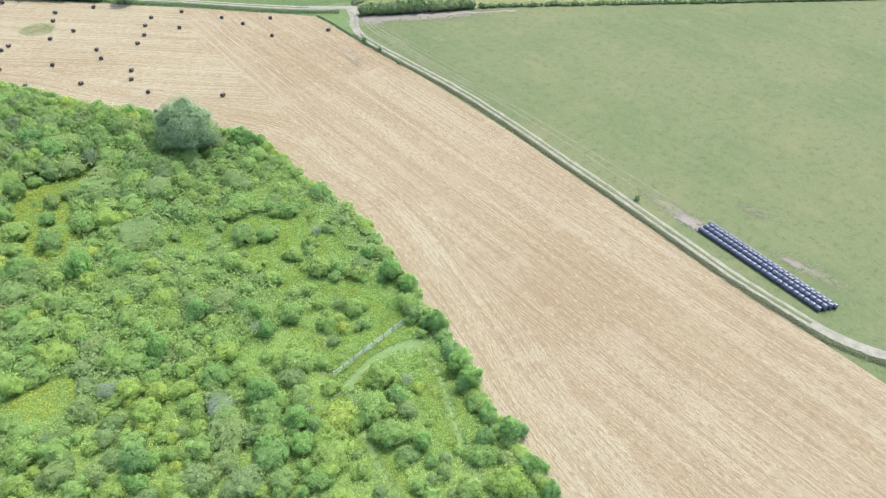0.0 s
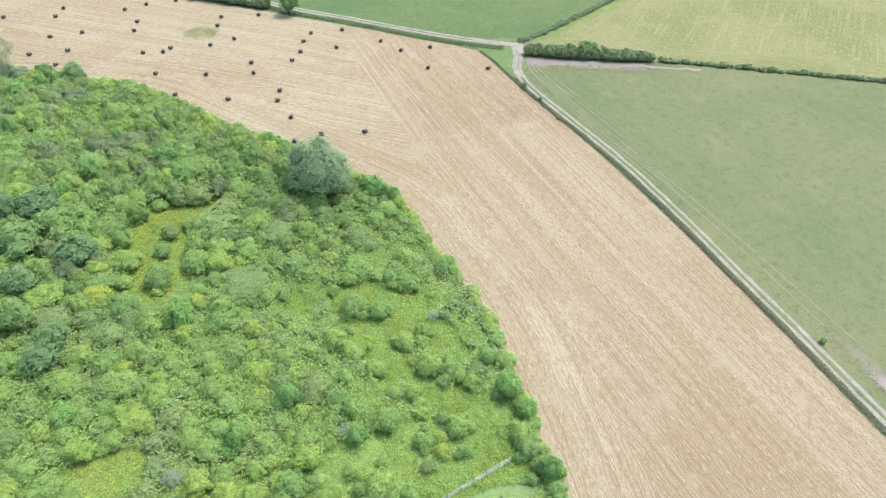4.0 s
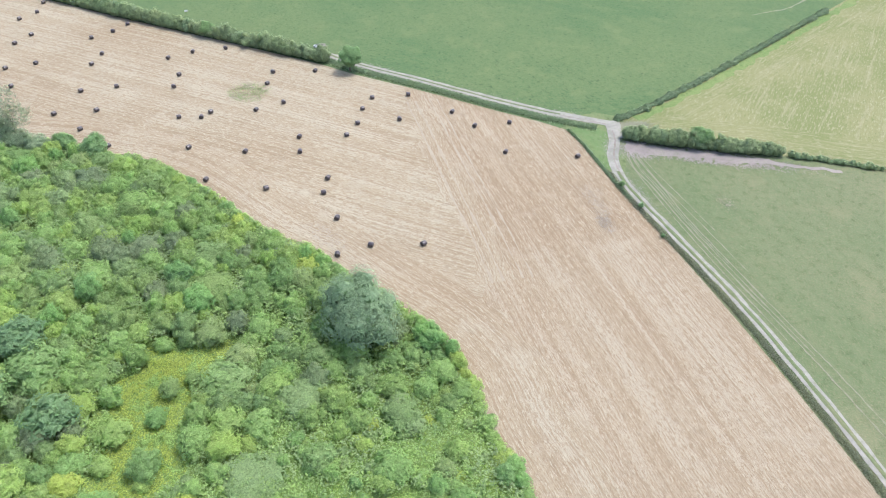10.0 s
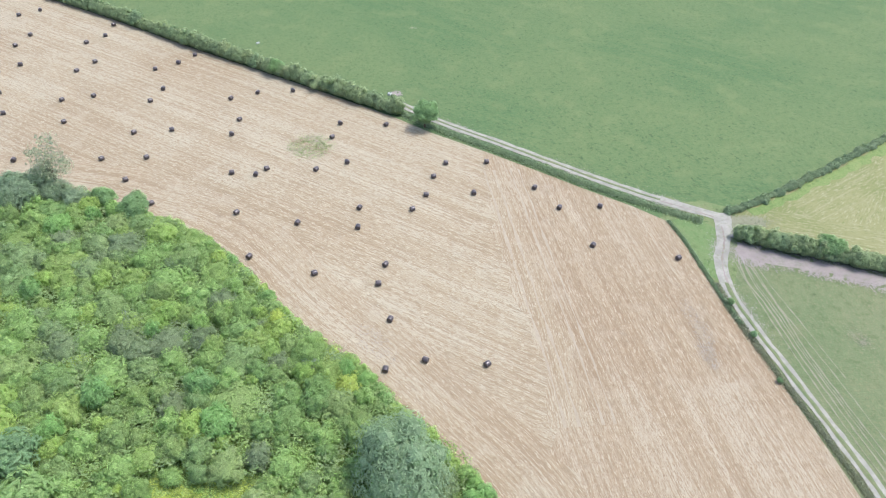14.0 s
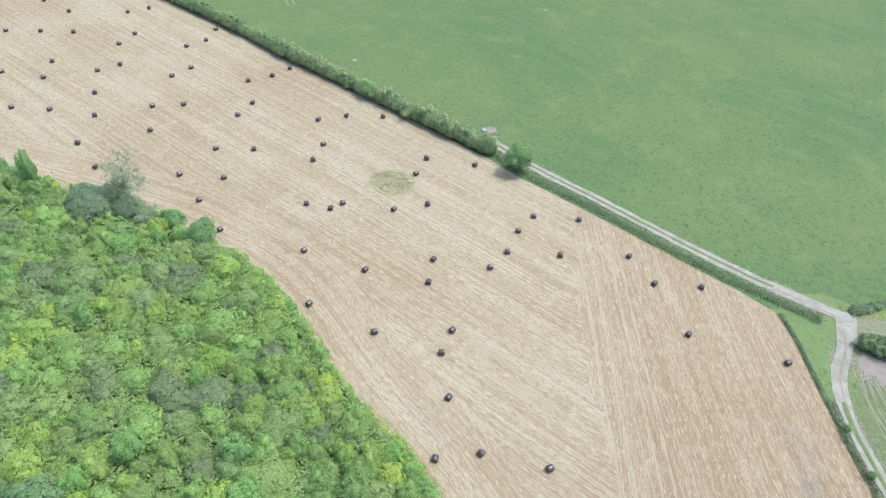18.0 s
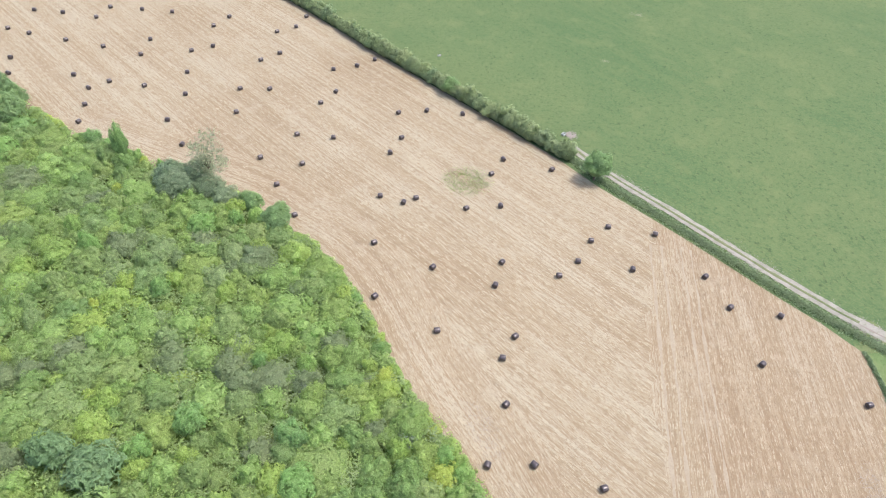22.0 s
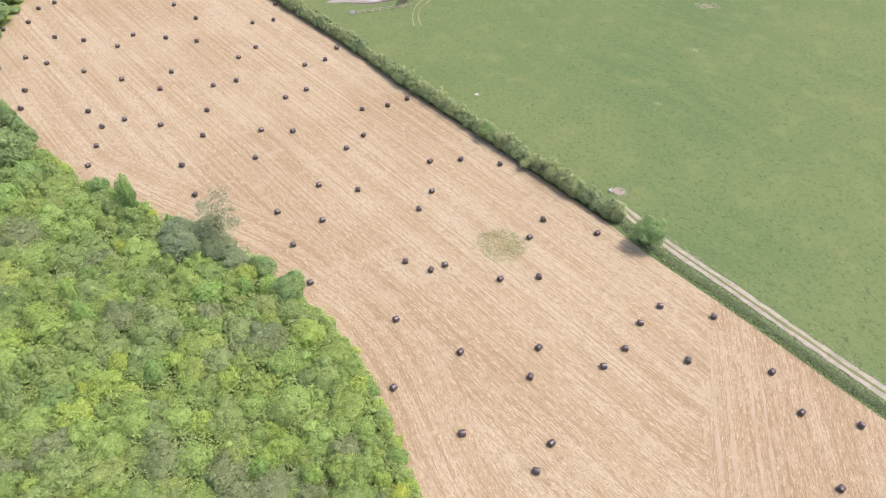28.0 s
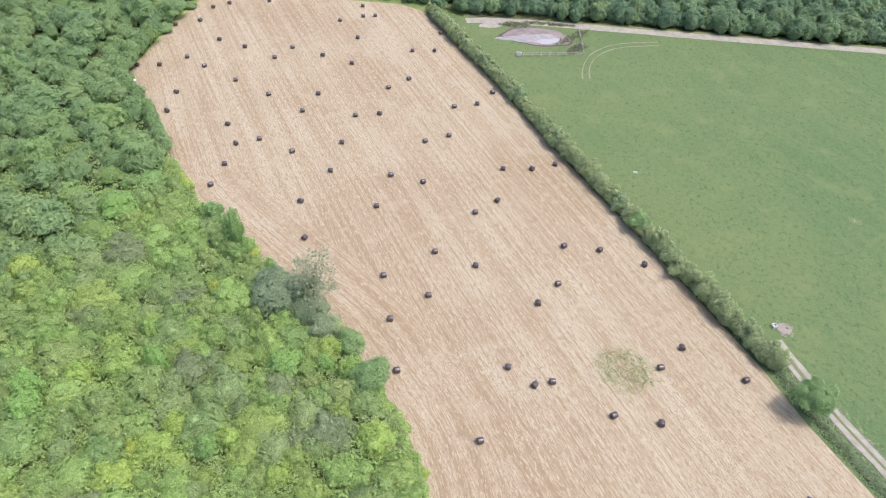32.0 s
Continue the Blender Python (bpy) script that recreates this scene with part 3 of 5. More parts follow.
# plants that stand out: x, y, crown radius
MARKED = []
MARKED += [("hawthorn_bush", *p) for p in ((35.4, 34.9, 1.9), (39.8, 37.8, 2), (34.6, 38.8, 1.4), (34.3, 41.2, 1.1), (44.9, 41.3, 1.8), (32.2, 43.9, 1.6), (45.3, 44.1, 1.7), (37.9, 46.4, 0.7), (32, 47.5, 2.7), (20.6, 47.7, 2.1), (17.2, 50.3, 2.2), (30.5, 52.1, 1.6), (36.5, 52.4, 2), (32.8, 52.8, 3.1), (17.9, 54.5, 2.7), (19.4, 57.3, 2.4), (25.7, 60.8, 2.1), (20.8, 61.5, 3.1), (48.9, 64.1, 2.1), (31.6, 64.2, 1.4), (49.2, 66.7, 2.3), (28.2, 66.8, 3.1), (40.8, 67.5, 1.4), (13.5, 68.3, 2.1), (41.5, 70.9, 2.5), (36.2, 71, 1.7))]
MARKED += [("hawthorn_bush", *p) for p in ((18.1, 71.1, 2.6), (32.9, 75.8, 2.3), (46.8, 77.7, 1.8), (16.3, 78.7, 2.2), (38.2, 79, 1.8), (35.9, 80.2, 1.4), (44.8, 80.5, 2.2), (27.7, 82.2, 1.9), (42.1, 82.5, 2.4), (7.2, 82.9, 2.3), (34.6, 85.5, 2), (16.9, 85.6, 1.8), (-1.8, 87.1, 2.1), (40.8, 88.8, 1.9), (32.6, 89.7, 2.2), (44.9, 90, 1.5), (35.5, 90.3, 0.7), (12.5, 90.6, 2.8), (4.4, 92.2, 2.3), (22.8, 92.7, 2), (30.9, 92.8, 2.5), (-2.6, 93.2, 1.6), (33.9, 94.4, 0.8), (16.3, 95.8, 2.3), (39.3, 96.3, 2.3), (-0.2, 96.7, 3))]
MARKED += [("hawthorn_bush", *p) for p in ((36, 98.7, 2.7), (-7.5, 99.1, 3), (4.3, 100, 2.3), (46.7, 100.3, 2.2), (-1.3, 101.1, 2.2), (15.8, 103.3, 2.5), (44.2, 103.3, 2), (34.2, 104.2, 1.4), (26.4, 105.9, 1.3), (23.3, 106.2, 2.1), (5.7, 106.8, 2.5), (-0.7, 107, 2.7), (39.1, 107.1, 3.1), (48.2, 107.3, 2.1), (30.3, 111.4, 2.6), (2.1, 112.1, 2.9), (48.3, 113.3, 1.8), (27.7, 115.6, 1.7), (14.7, 118.8, 2.6), (2.7, 118.8, 1.6), (-0.9, 119.7, 2.2), (19, 121, 2.4), (4.4, 123.5, 2.3), (9.9, 124.5, 1.7), (26.2, 124.8, 2.9), (19.8, 128.3, 3.4))]
MARKED += [("hawthorn_bush", *p) for p in ((11.2, 138.3, 1.6), (7.8, 140.9, 2.3))]
MARKED += [("maple_bush", *p) for p in ((40, 32.5, 2.9), (26.1, 45.5, 1.4), (24.5, 49.9, 3.6), (40.3, 52.1, 1), (28.1, 54, 3.1), (37, 56.6, 2.6), (6.2, 57.9, 2.2), (7.6, 63, 1.4), (12, 64.1, 2.1), (21.7, 68.4, 1.7), (38, 68.8, 1.4), (-0.2, 70.2, 1.4), (7.5, 70.5, 2.9), (-9.4, 70.5, 1.8), (12.9, 71.9, 1.8), (7.3, 76.2, 2.2), (22.4, 82.2, 1.7), (1, 89, 2.9), (18.2, 91.1, 2.4), (5, 95.5, 1.8), (0.7, 99.5, 1.8), (19.9, 100.2, 2.2), (2.6, 102, 2.4), (-5, 103.5, 2.6), (7.7, 114.7, 1.2), (-9.3, 118.9, 3.3))]
MARKED += [("maple_bush", *p) for p in ((-0.1, 129.4, 2.4), (-16, 171.6, 2.3), (-4.4, 159.1, 2.2))]
MARKED += [("sallow_bush", *p) for p in ((36.6, 49.9, 1.7), (13.3, 53.4, 2.8), (8.8, 56.9, 2.8), (15.2, 60.5, 3.6), (26.6, 64.7, 2.1), (-1.3, 65.7, 1.9), (35.4, 67.3, 1.1), (-4.9, 68.5, 2.5), (3.5, 72.4, 1.8), (-4.6, 74.7, 2), (0.8, 76.9, 2.4), (25.4, 85.6, 2.9), (6, 88, 2.2), (2.6, 109.7, 2.5), (21.1, 110.9, 4.7), (-3.1, 111.6, 2.5), (-7.6, 114.1, 3.3), (42.5, 115.2, 3.5), (29.7, 122.2, 3.7), (18.1, 138.2, 3), (-22.8, 199.6, 2.2), (-13, 200.2, 1.6), (-9.2, 198.6, 1.6), (-27, 203, 2.6), (-50, 190, 3.4), (-22, 178, 3.2))]
MARKED += [("ash_tree", *p) for p in ((43.1, 28, 1.6), (44.4, 31.9, 1.5), (45.4, 37.8, 2.2), (41.8, 39.3, 1.6), (46.6, 47.8, 2.1), (47.7, 51.3, 2.2), (24.9, 54.8, 1.4), (18, 56.2, 1.7), (23.2, 57.1, 2.3), (49.7, 60, 2.3), (21.5, 63.5, 2.7), (3.5, 63.7, 2.6), (21.6, 64.7, 2), (51.7, 69.8, 2), (51.1, 74.1, 2.5), (28, 75, 1.8), (28.7, 79.2, 1.5), (13.2, 80.5, 2.5), (21.3, 84.8, 2.1), (-9.7, 104.7, 2.5), (10.4, 106.6, 3), (-7.9, 108.7, 2.4), (-13.2, 114.4, 2.9), (-12.4, 122.8, 2.6), (-3.2, 127.3, 3.1), (-12.4, 132.7, 3.7))]
MARKED += [("ash_tree", *p) for p in ((-5.9, 136.1, 4), (-8.8, 142.8, 3.8), (-15, 144.7, 3), (50, 127, 2.4), (35.2, 151.2, 1.7), (13.7, 163.1, 1.8), (-29, 182.6, 2.2), (-13.3, 174.9, 2), (-35.6, 209.6, 1.6), (-3.5, 194.2, 1.9))]
for kind, x, y, r in MARKED:
    if kind == "ash_tree" and x < -3 and 100 < y < 146:
        kind, r = "oak_tree", r * 0.78
    claim(x, y, r * 0.9)
    tall = 3.5 if (kind == "ash_tree" and y > 205) else 1.75 if (kind == "sallow_bush" and y > 199 and x > -26) else 1.5 if (kind == "ash_tree" and y > 140) else RNG.uniform(0.95, 1.15) * (1.15 if kind == "ash_tree" else 1.0) / max(1.0, r / 2.6)
    if (x, y) == (21.1, 110.9):
        tall = 0.35
    sort = "tree" if kind in ("ash_tree", "oak_tree") else "bush"
    clumped = y < 118 and r > 1.25 and tall > 0.4 and kind != "oak_tree"
    plant(kind, x, y, r * (0.8 if clumped else 1.0) / 2.0, LABELS[kind], sort, "scrub on the slope", tall * (1.12 if clumped else 1.0))
    turn = RNG.uniform(0, 6.283)
    for k in range(2 if clumped else 0):
        turn += RNG.uniform(1.6, 2.8)
        plant(kind, x + 0.68 * r * math.cos(turn), y + 0.68 * r * math.sin(turn), r * RNG.uniform(0.40, 0.56) / 2.0, LABELS[kind], sort, "scrub on the slope", RNG.uniform(1.0, 1.35))
for kind, x, y, r, s, label in (("grey_willow", -11.2, 199.8, 2.0, 0.9, "dark grey-green willow at the wood's edge"), ("willow_tree", 41.0, 132.0, 4.6, 1.22, "large grey-green willow standing above the scrub"), ("grey_willow", -22.8, 202.7, 1.9, 1.25, "dark grey-green willow at the birch's foot"), ("grey_willow", -20.0, 201.3, 1.9, 1.4, "dark grey-green willow at the birch's foot"), ("grey_willow", -17.6, 203.2, 1.9, 1.35, "dark grey-green willow at the birch's foot"),
                                ("grey_willow", -24.8, 204.2, 1.8, 0.7, "dark grey-green willow at the wood's edge"), ("grey_willow", -15.4, 201.4, 1.6, 1.1, "dark grey-green willow at the birch's foot"), ("round_tree", 0.0, 194.6, 2.5, 1.0, "rounded dark green tree at the wood's edge"),
                                ("round_tree", -6.0, 198.8, 2.2, 0.86, "rounded dark green tree at the wood's edge"), ("round_tree", 59.0, 221.4, 2.7, 1.2, "lone round green tree beside the gravel track")):
    claim(x, y, r)
    plant(kind, x, y, s, label, "tree")
counts = {k: 3 * sum(m[0] == k for m in MARKED) for k in LABELS}

edge_xy = xy(wood_edge)
for p in spline(WOOD_EDGE, 1.9):
    if 22 < p.y < 262 and RNG.random() < 0.93:
        r = RNG.uniform(1.1, 1.7)
        x, y = p.x - RNG.uniform(0.0, 0.7), p.y - RNG.uniform(0.0, 0.5)
        claim(x, y, r * 0.7)
        kind = RNG.choice(("hawthorn_bush", "hawthorn_bush", "ash_tree", "maple_bush")) if x > -62 else "oak_tree"
        tall = RNG.uniform(0.8, 1.05) if y < 118 else RNG.uniform(1.2, 1.7)
        counts[kind] += 1
        plant(kind, x, y, r / 2.0, LABELS[kind].replace("in the scrub", "at the scrub's edge").replace("among the scrub", "at the scrub's edge"), "tree" if kind == "ash_tree" else "bush", "scrub on the slope", tall)
rest = {k: [] for k in counts}
for _ in range(26000):
    x, y = RNG.uniform(-168, 56), RNG.uniform(14, 305)
    if not inside((x, y), WOOD_POLY) or (open_ground(x, y) and RNG.random() < 0.985):
        continue
    if y < 112 and x > 22 and RNG.random() < 0.7:
        continue
    r = RNG.choice((1.4, 1.7, 2.0, 2.3, 2.6, 3.0, 3.6) if y > 148 else (1.1, 1.4, 1.7, 2.0, 2.4) if y > 115 else (0.7, 0.9, 1.1, 1.4) if x > 22 else (0.9, 1.1, 1.4, 1.7, 2.0))
    near = min((x - a) ** 2 + (y - b) ** 2 for a, b in edge_xy)
    if y < 112 and any(open_ground(x + a * r, y + c * r) for a, c in ((0.6, 0), (-0.6, 0), (0, 0.6), (0, -0.6))) and RNG.random() < 0.9:
        continue
    if near < (0.3 * r) ** 2 or not clear_of(x, y, r, 0.58 if y > 148 else 0.64 if y > 115 else 0.74):
        continue
    claim(x, y, r)
    k = 0.8 * noise.noise((x * 0.06, y * 0.06, 9.0)) + RNG.uniform(-0.5, 0.5)
    kind = "ash_tree" if k < -0.52 else "sallow_bush" if k < -0.2 else "hawthorn_bush" if k < 0.20 else "maple_bush"
    if y > 114:
        pick = noise.noise((x * 0.09, y * 0.09, 21.0)) * 0.55 + RNG.uniform(-0.5, 0.5)
        kind = "blackthorn_bush" if pick < -0.44 else "sallow_bush" if pick < -0.32 else "hazel_bush" if pick < 0.16 else "hawthorn_bush" if pick < 0.40 else "maple_bush" if RNG.random() < 0.75 else "ash_tree"
    tall = RNG.uniform(0.95, 1.25) / max(1.0, r / 2.4) if y < 118 else RNG.uniform(1.35, 1.75) * min(1.0, 0.72 + 0.28 * max(0.0, (y - 118) / 30)) / max(0.85, r / 2.1)
    if x < -60 - 8 * noise.noise((x * 0.1, y * 0.1, 0.0)):
        kind, tall = "oak_tree", RNG.uniform(0.8, 1.3)
    if counts[kind] < 290 and (x > -60 or kind == "oak_tree"):
        counts[kind] += 1
        plant(kind, x, y, r / 2.0 * (0.9 if kind == "oak_tree" else 1.05), LABELS[kind], "tree" if kind in ("ash_tree", "oak_tree") else "bush", "scrub on the slope", tall)
    else:
        rest[kind].append((x, y, r / 2.0 * 1.05, tall))


def thicket(name, meshes, rows, mat, label):
    """Plants too many to count, in one mesh."""
    vs, fs, base = [], [], 0
    data = []
    for me in meshes:
        co = np.empty(len(me.vertices) * 3)
        me.vertices.foreach_get("co", co)
        data.append((co.reshape(-1, 3), [tuple(p.vertices) for p in me.polygons]))
    for x, y, s, tall in rows:
        co, faces = data[RNG.randrange(len(data))]
        a = RNG.uniform(0, 6.283)
        m = np.array(((math.cos(a), math.sin(a), 0), (-math.sin(a), math.cos(a), 0), (0, 0, 1)))
        vs.append((co * (s, s, s * tall)) @ m + (x, y, lie(x, y) - 0.05))
        fs += [tuple(i + base for i in f) for f in faces]
        base += len(co)
    me = bpy.data.meshes.new(name)
    me.from_pydata(np.concatenate(vs).tolist(), [], fs)
    me.materials.append(mat)
    return tagged(new(name, me), label, "scrub", kind="stuff")


for kind, mat in (("hawthorn_bush", L_HAW), ("maple_bush", L_MAP), ("hazel_bush", L_HAZ), ("blackthorn_bush", L_THORN), ("sallow_bush", L_SAL), ("ash_tree", L_ASH), ("oak_tree", L_OAK)):
    lite = [crown_mesh("thicket", RNG, 2.1, 2.4, 16, 420 if kind == "oak_tree" else 600, 0.28 if kind == "oak_tree" else 0.21, mat, 0.06, -0.2) for _ in range(4)]
    if rest[kind]:
        thicket(kind.replace("_bush", "").replace("_tree", "") + "_thicket", lite, rest[kind], mat, "dense " + LABELS[kind].split(" bush")[0].split(" young")[0] + " scrub thicket")

# low bramble and sapling canopy that closes the gaps between the taller bushes
g = np.random.default_rng(11)


def canopy(x, y):
    low = 0.95 * min(1.0, max(0.0, (146 - y) / 26))
    return 2.35 - low + 0.75 * noise.noise((x * 0.33, y * 0.33, 4.0)) + 0.45 * noise.noise((x * 0.9, y * 0.9, 2.0))


def inside_many(x, y, poly):
    c = np.zeros(len(x), bool)
    for (x0, y0), (x1, y1) in zip(poly, poly[-1:] + poly[:-1]):
        if y0 != y1:
            c ^= ((y0 > y) != (y1 > y)) & (x < (x1 - x0) * (y - y0) / (y1 - y0) + x0)
    return c


def blades(name, x, y, z, size, mat, label, flat=0.35, category="undergrowth"):
    """Loose leaves at the given places, each a slim triangle."""
    n = len(x)
    p = np.stack((x, y, z), 1)
    nrm = np.array((0, 0, 1.0)) + g.normal(scale=flat, size=(n, 3))
    nrm /= np.linalg.norm(nrm, axis=1)[:, None]
    t = np.cross(nrm, g.normal(size=(n, 3)))
    t /= np.linalg.norm(t, axis=1)[:, None]
    b = np.cross(nrm, t)
    s = size * g.uniform(0.6, 1.4, (n, 1))
    v = np.stack((p - t * s * 0.8 - b * s * 0.45, p - t * s * 0.7 + b * s * 0.45, p + t * s), 1).reshape(-1, 3)
    me = bpy.data.meshes.new(name)
    me.vertices.add(3 * n)
    me.vertices.foreach_set("co", v.ravel())
    me.loops.add(3 * n)
    me.loops.foreach_set("vertex_index", np.arange(3 * n, dtype=np.int32))
    me.polygons.add(n)
    me.polygons.foreach_set("loop_start", np.arange(0, 3 * n, 3, dtype=np.int32))
    me.update(calc_edges=True)
    me.materials.append(mat)
    return tagged(new(name, me), label, category, kind="stuff")


x, y = g.uniform(-90, 56, 440000), g.uniform(75, 236, 440000)
keep = inside_many(x, y, WOOD_POLY) & ~((y < 140) & (g.random(len(x)) < 0.45)) & ~((x < -60) & (g.random(len(x)) < 0.4))
x, y = x[keep], y[keep]
keep = np.array([not open_ground(a, b) for a, b in zip(x, y)])
x, y = x[keep], y[keep]
z = np.array([lie(a, b) + max(0.15, canopy(a, b)) for a, b in zip(x, y)]) + g.uniform(-0.3, 0.2, len(x))
for k, (mat, nm, label) in enumerate(((L_HAZ, "bramble_canopy", "mid-green bramble filling the scrub"), (L_HAW, "sapling_canopy", "mid-green saplings filling the scrub"), (L_SAL, "briar_canopy", "grey-green briars filling the scrub"))):
    tone = np.array([noise.noise((a * 0.12, b * 0.12, 6.0)) for a, b in zip(x, y)]) + g.normal(0, 0.12, len(x))
    sel = (tone > 0.12) if k == 0 else ((tone <= 0.12) & (tone > -0.18)) if k == 1 else (tone <= -0.18)
    blades(nm, x[sel], y[sel], z[sel], 0.26, mat, label)

# paths through the rough grass
LOOP = spline([(27.4, 38), (28.4, 44.5), (29.9, 51.3), (32, 57.1), (34.6, 59.6), (40.8, 60.1), (45.6, 58.4), (45.2, 54.5), (44.2, 51.7), (42.3, 47.5), (40.7, 44.2), (37.2, 34.7)], 1)
RIDE = spline([(32.5, 59.0), (38, 60.6), (43, 60.6), (47.5, 59.5), (52.5, 62.5)], 1)
NARROW = spline([(38.0, 86), (37.6, 78), (36.9, 73.1), (33.5, 66.5), (31.0, 62.0)], 1)

# nettles, bramble and tall grass between the bushes
x, y = g.uniform(-28, 56, 260000), g.uniform(20, 145, 260000)
for cx, cy, ra, rb, turn in CLEARINGS:
    k = int(ra * rb * 130)
    u, v = g.uniform(-1, 1, k) * ra, g.uniform(-1, 1, k) * rb
    co, si = math.cos(radians(turn)), math.sin(radians(turn))
    x, y = np.concatenate((x, cx + u * co - v * si)), np.concatenate((y, cy + u * si + v * co))
keep = inside_many(x, y, WOOD_POLY) & (np.array([noise.noise((a * 0.25, b * 0.25, 1.0)) for a, b in zip(x, y)]) > -0.95)
for path, half in ((LOOP, 0.42), (RIDE, 0.7), (NARROW, 0.15)):
    for p in path:
        keep &= (x - p.x) ** 2 + (y - p.y) ** 2 > half * half
x, y = x[keep], y[keep]
op = np.array([open_ground(a, b) for a, b in zip(x, y)])
z = np.array([lie(a, b) for a, b in zip(x, y)]) + np.where(op, np.array([max(0.06, 0.22 + 0.6 * noise.noise((a * 0.8, b * 0.8, 5.0))) for a, b in zip(x, y)]) * g.uniform(0.4, 1.2, len(x)), g.uniform(0.15, 0.95, len(x)))
thin = ~op | (g.random(len(x)) < 0.85)
x, y, z = x[thin], y[thin], z[thin]
tone = np.array([noise.noise((a * 0.3, b * 0.3, 8.0)) + 0.6 * noise.noise((a * 1.1, b * 1.1, 2.0)) for a, b in zip(x, y)]) + g.normal(0, 0.15, len(x)) + np.where(op[thin], 0.26, -0.2)
dry = op[thin] & (((y > 106) & (x < 22)) | ((y > 74) & (x < 6)))
for nm, mat, sel, label in (("nettle_bed", L_HAW, tone < -0.12, "mid-green nettles and bramble between bushes"), ("undergrowth", L_WEED, (tone >= -0.12) & (tone < np.where(dry, 0.05, 0.3)), "yellow-green rank grass between bushes"),
                            ("flowering_grass", L_HERB, (tone >= 0.3) & ~dry, "pale green flowering grass in the clearings"),
                            ("bedstraw", L_YELLOW, (tone >= 0.05) & dry, "yellow flowering bedstraw in the dry clearing")):
    blades(nm, x[sel], y[sel], z[sel], 0.16, mat, label, 0.55)


ELDERS = [(-34.5, 169.0), (-36.3, 171.6)]
KINDS["dead_bush"] = [(crown_mesh("crown", RNG, 1.5, 2.0, 16, 1500, 0.085, L_DEAD, 0.25, -0.1, False), trunk_mesh("trunk", RNG, 2.0, 0.07)) for _ in range(2)]
for x, y, r in ((16.0, 65.4, 2.0), (4.6, 78.2, 1.4), (39.8, 54.1, 1.0), (27.0, 76.7, 1.2), (3.0, 165.8, 1.3), (30.0, 153.0, 1.1), (14.0, 159.6, 1.0), (47.5, 92.5, 1.0)):
    plant("dead_bush", x, y, r / (1.4 if y < 100 else 1.0), "dead grey leafless bush among green scrub", "bush", "", 1.0 if y < 100 else 1.45)
# elder in flower: leaf crown and flat cream heads
for x, y in ELDERS:
    top = plant("hawthorn_bush", x, y, 1.1, "green elder bush with cream flower heads", "bush", "", 1.25)
    top.name = "elder_bush"
    q = np.random.default_rng(int(x * 10) % 97)
    for _ in range(22):
        v = q.normal(size=3) * (1, 1, 0.5) + (0, 0, 0.7)
        v /= np.linalg.norm(v)
        bm = bmesh.new()
        bmesh.ops.create_circle(bm, cap_ends=True, segments=9, radius=q.uniform(0.12, 0.24))
        for w in bm.verts:
            w.co *= q.uniform(0.6, 1.2)
        bmesh.ops.translate(bm, verts=bm.verts[:], vec=(v[0] * 1.95, v[1] * 1.95, 1.05 + v[2] * 1.5))
        part("flower_head", bm, L_BLOSSOM, top)

# the tall thin birch: bole, limbs and an airy crown
birch = tagged(new("birch_tree"), "tall thin birch with a sparse pale crown", "tree")
birch.location = (-15.0, 202.6, lie(-15, 202.6))
for nm, me in (("crown", None), ("trunk", trunk_mesh("trunk", RNG, 12.0, 0.11, 7, 1.3))):
    if me is None:
        q = np.random.default_rng(3)
        c = np.clip(q.normal(size=(44, 3)), -1.7, 1.7) * (1.75, 1.75, 2.3) + (0.3, 0.2, 9.2)
        p = c[q.integers(0, 44, 2300)] + q.normal(size=(2300, 3)) * 0.55
        t, u = q.normal(size=(2300, 3)) * 0.12, q.normal(size=(2300, 3)) * 0.09
        v = np.stack((p - t, p - u, p + t, p + u), 1).reshape(-1, 3)
        me = bpy.data.meshes.new("crown")
        me.from_pydata(v.tolist(), [], [(i, i + 1, i + 2, i + 3) for i in range(0, len(v), 4)])
        me.materials.append(L_PALE)
    ob = new(nm, me)
    ob.parent = birch


# ---- hedges ----
def hedge(name, line, width, height, label, spacing=1.5, mat=L_HEDGE, leaves=640, size=0.20, wild=0.25):
    top = tagged(new(name), label, "hedge")
    meshes = [crown_mesh("shrub", RNG, width * 0.6, height, 11, leaves, size, mat, 0.04, -0.2) for _ in range(6)]
    run, nxt = 0.0, 0.0
    for a, b in zip(line, line[1:]):
        d = (b - a).length
        while nxt < run + d:
            p = a.lerp(b, (nxt - run) / d)
            ob = new("shrub", RNG.choice(meshes))
            ob.parent = top
            s = RNG.uniform(1 - wild * 0.7, 1 + wild)
            ob.matrix_world = pose(p.x + RNG.uniform(-0.3, 0.3), p.y + RNG.uniform(-0.3, 0.3), lie(p.x, p.y) - 0.05, 0, 0, RNG.uniform(0, 360)) @ Matrix.Diagonal((s, s, s * RNG.uniform(0.85, 1.2), 1))
            nxt += spacing * RNG.uniform(0.8, 1.2)
        run += d
    return top


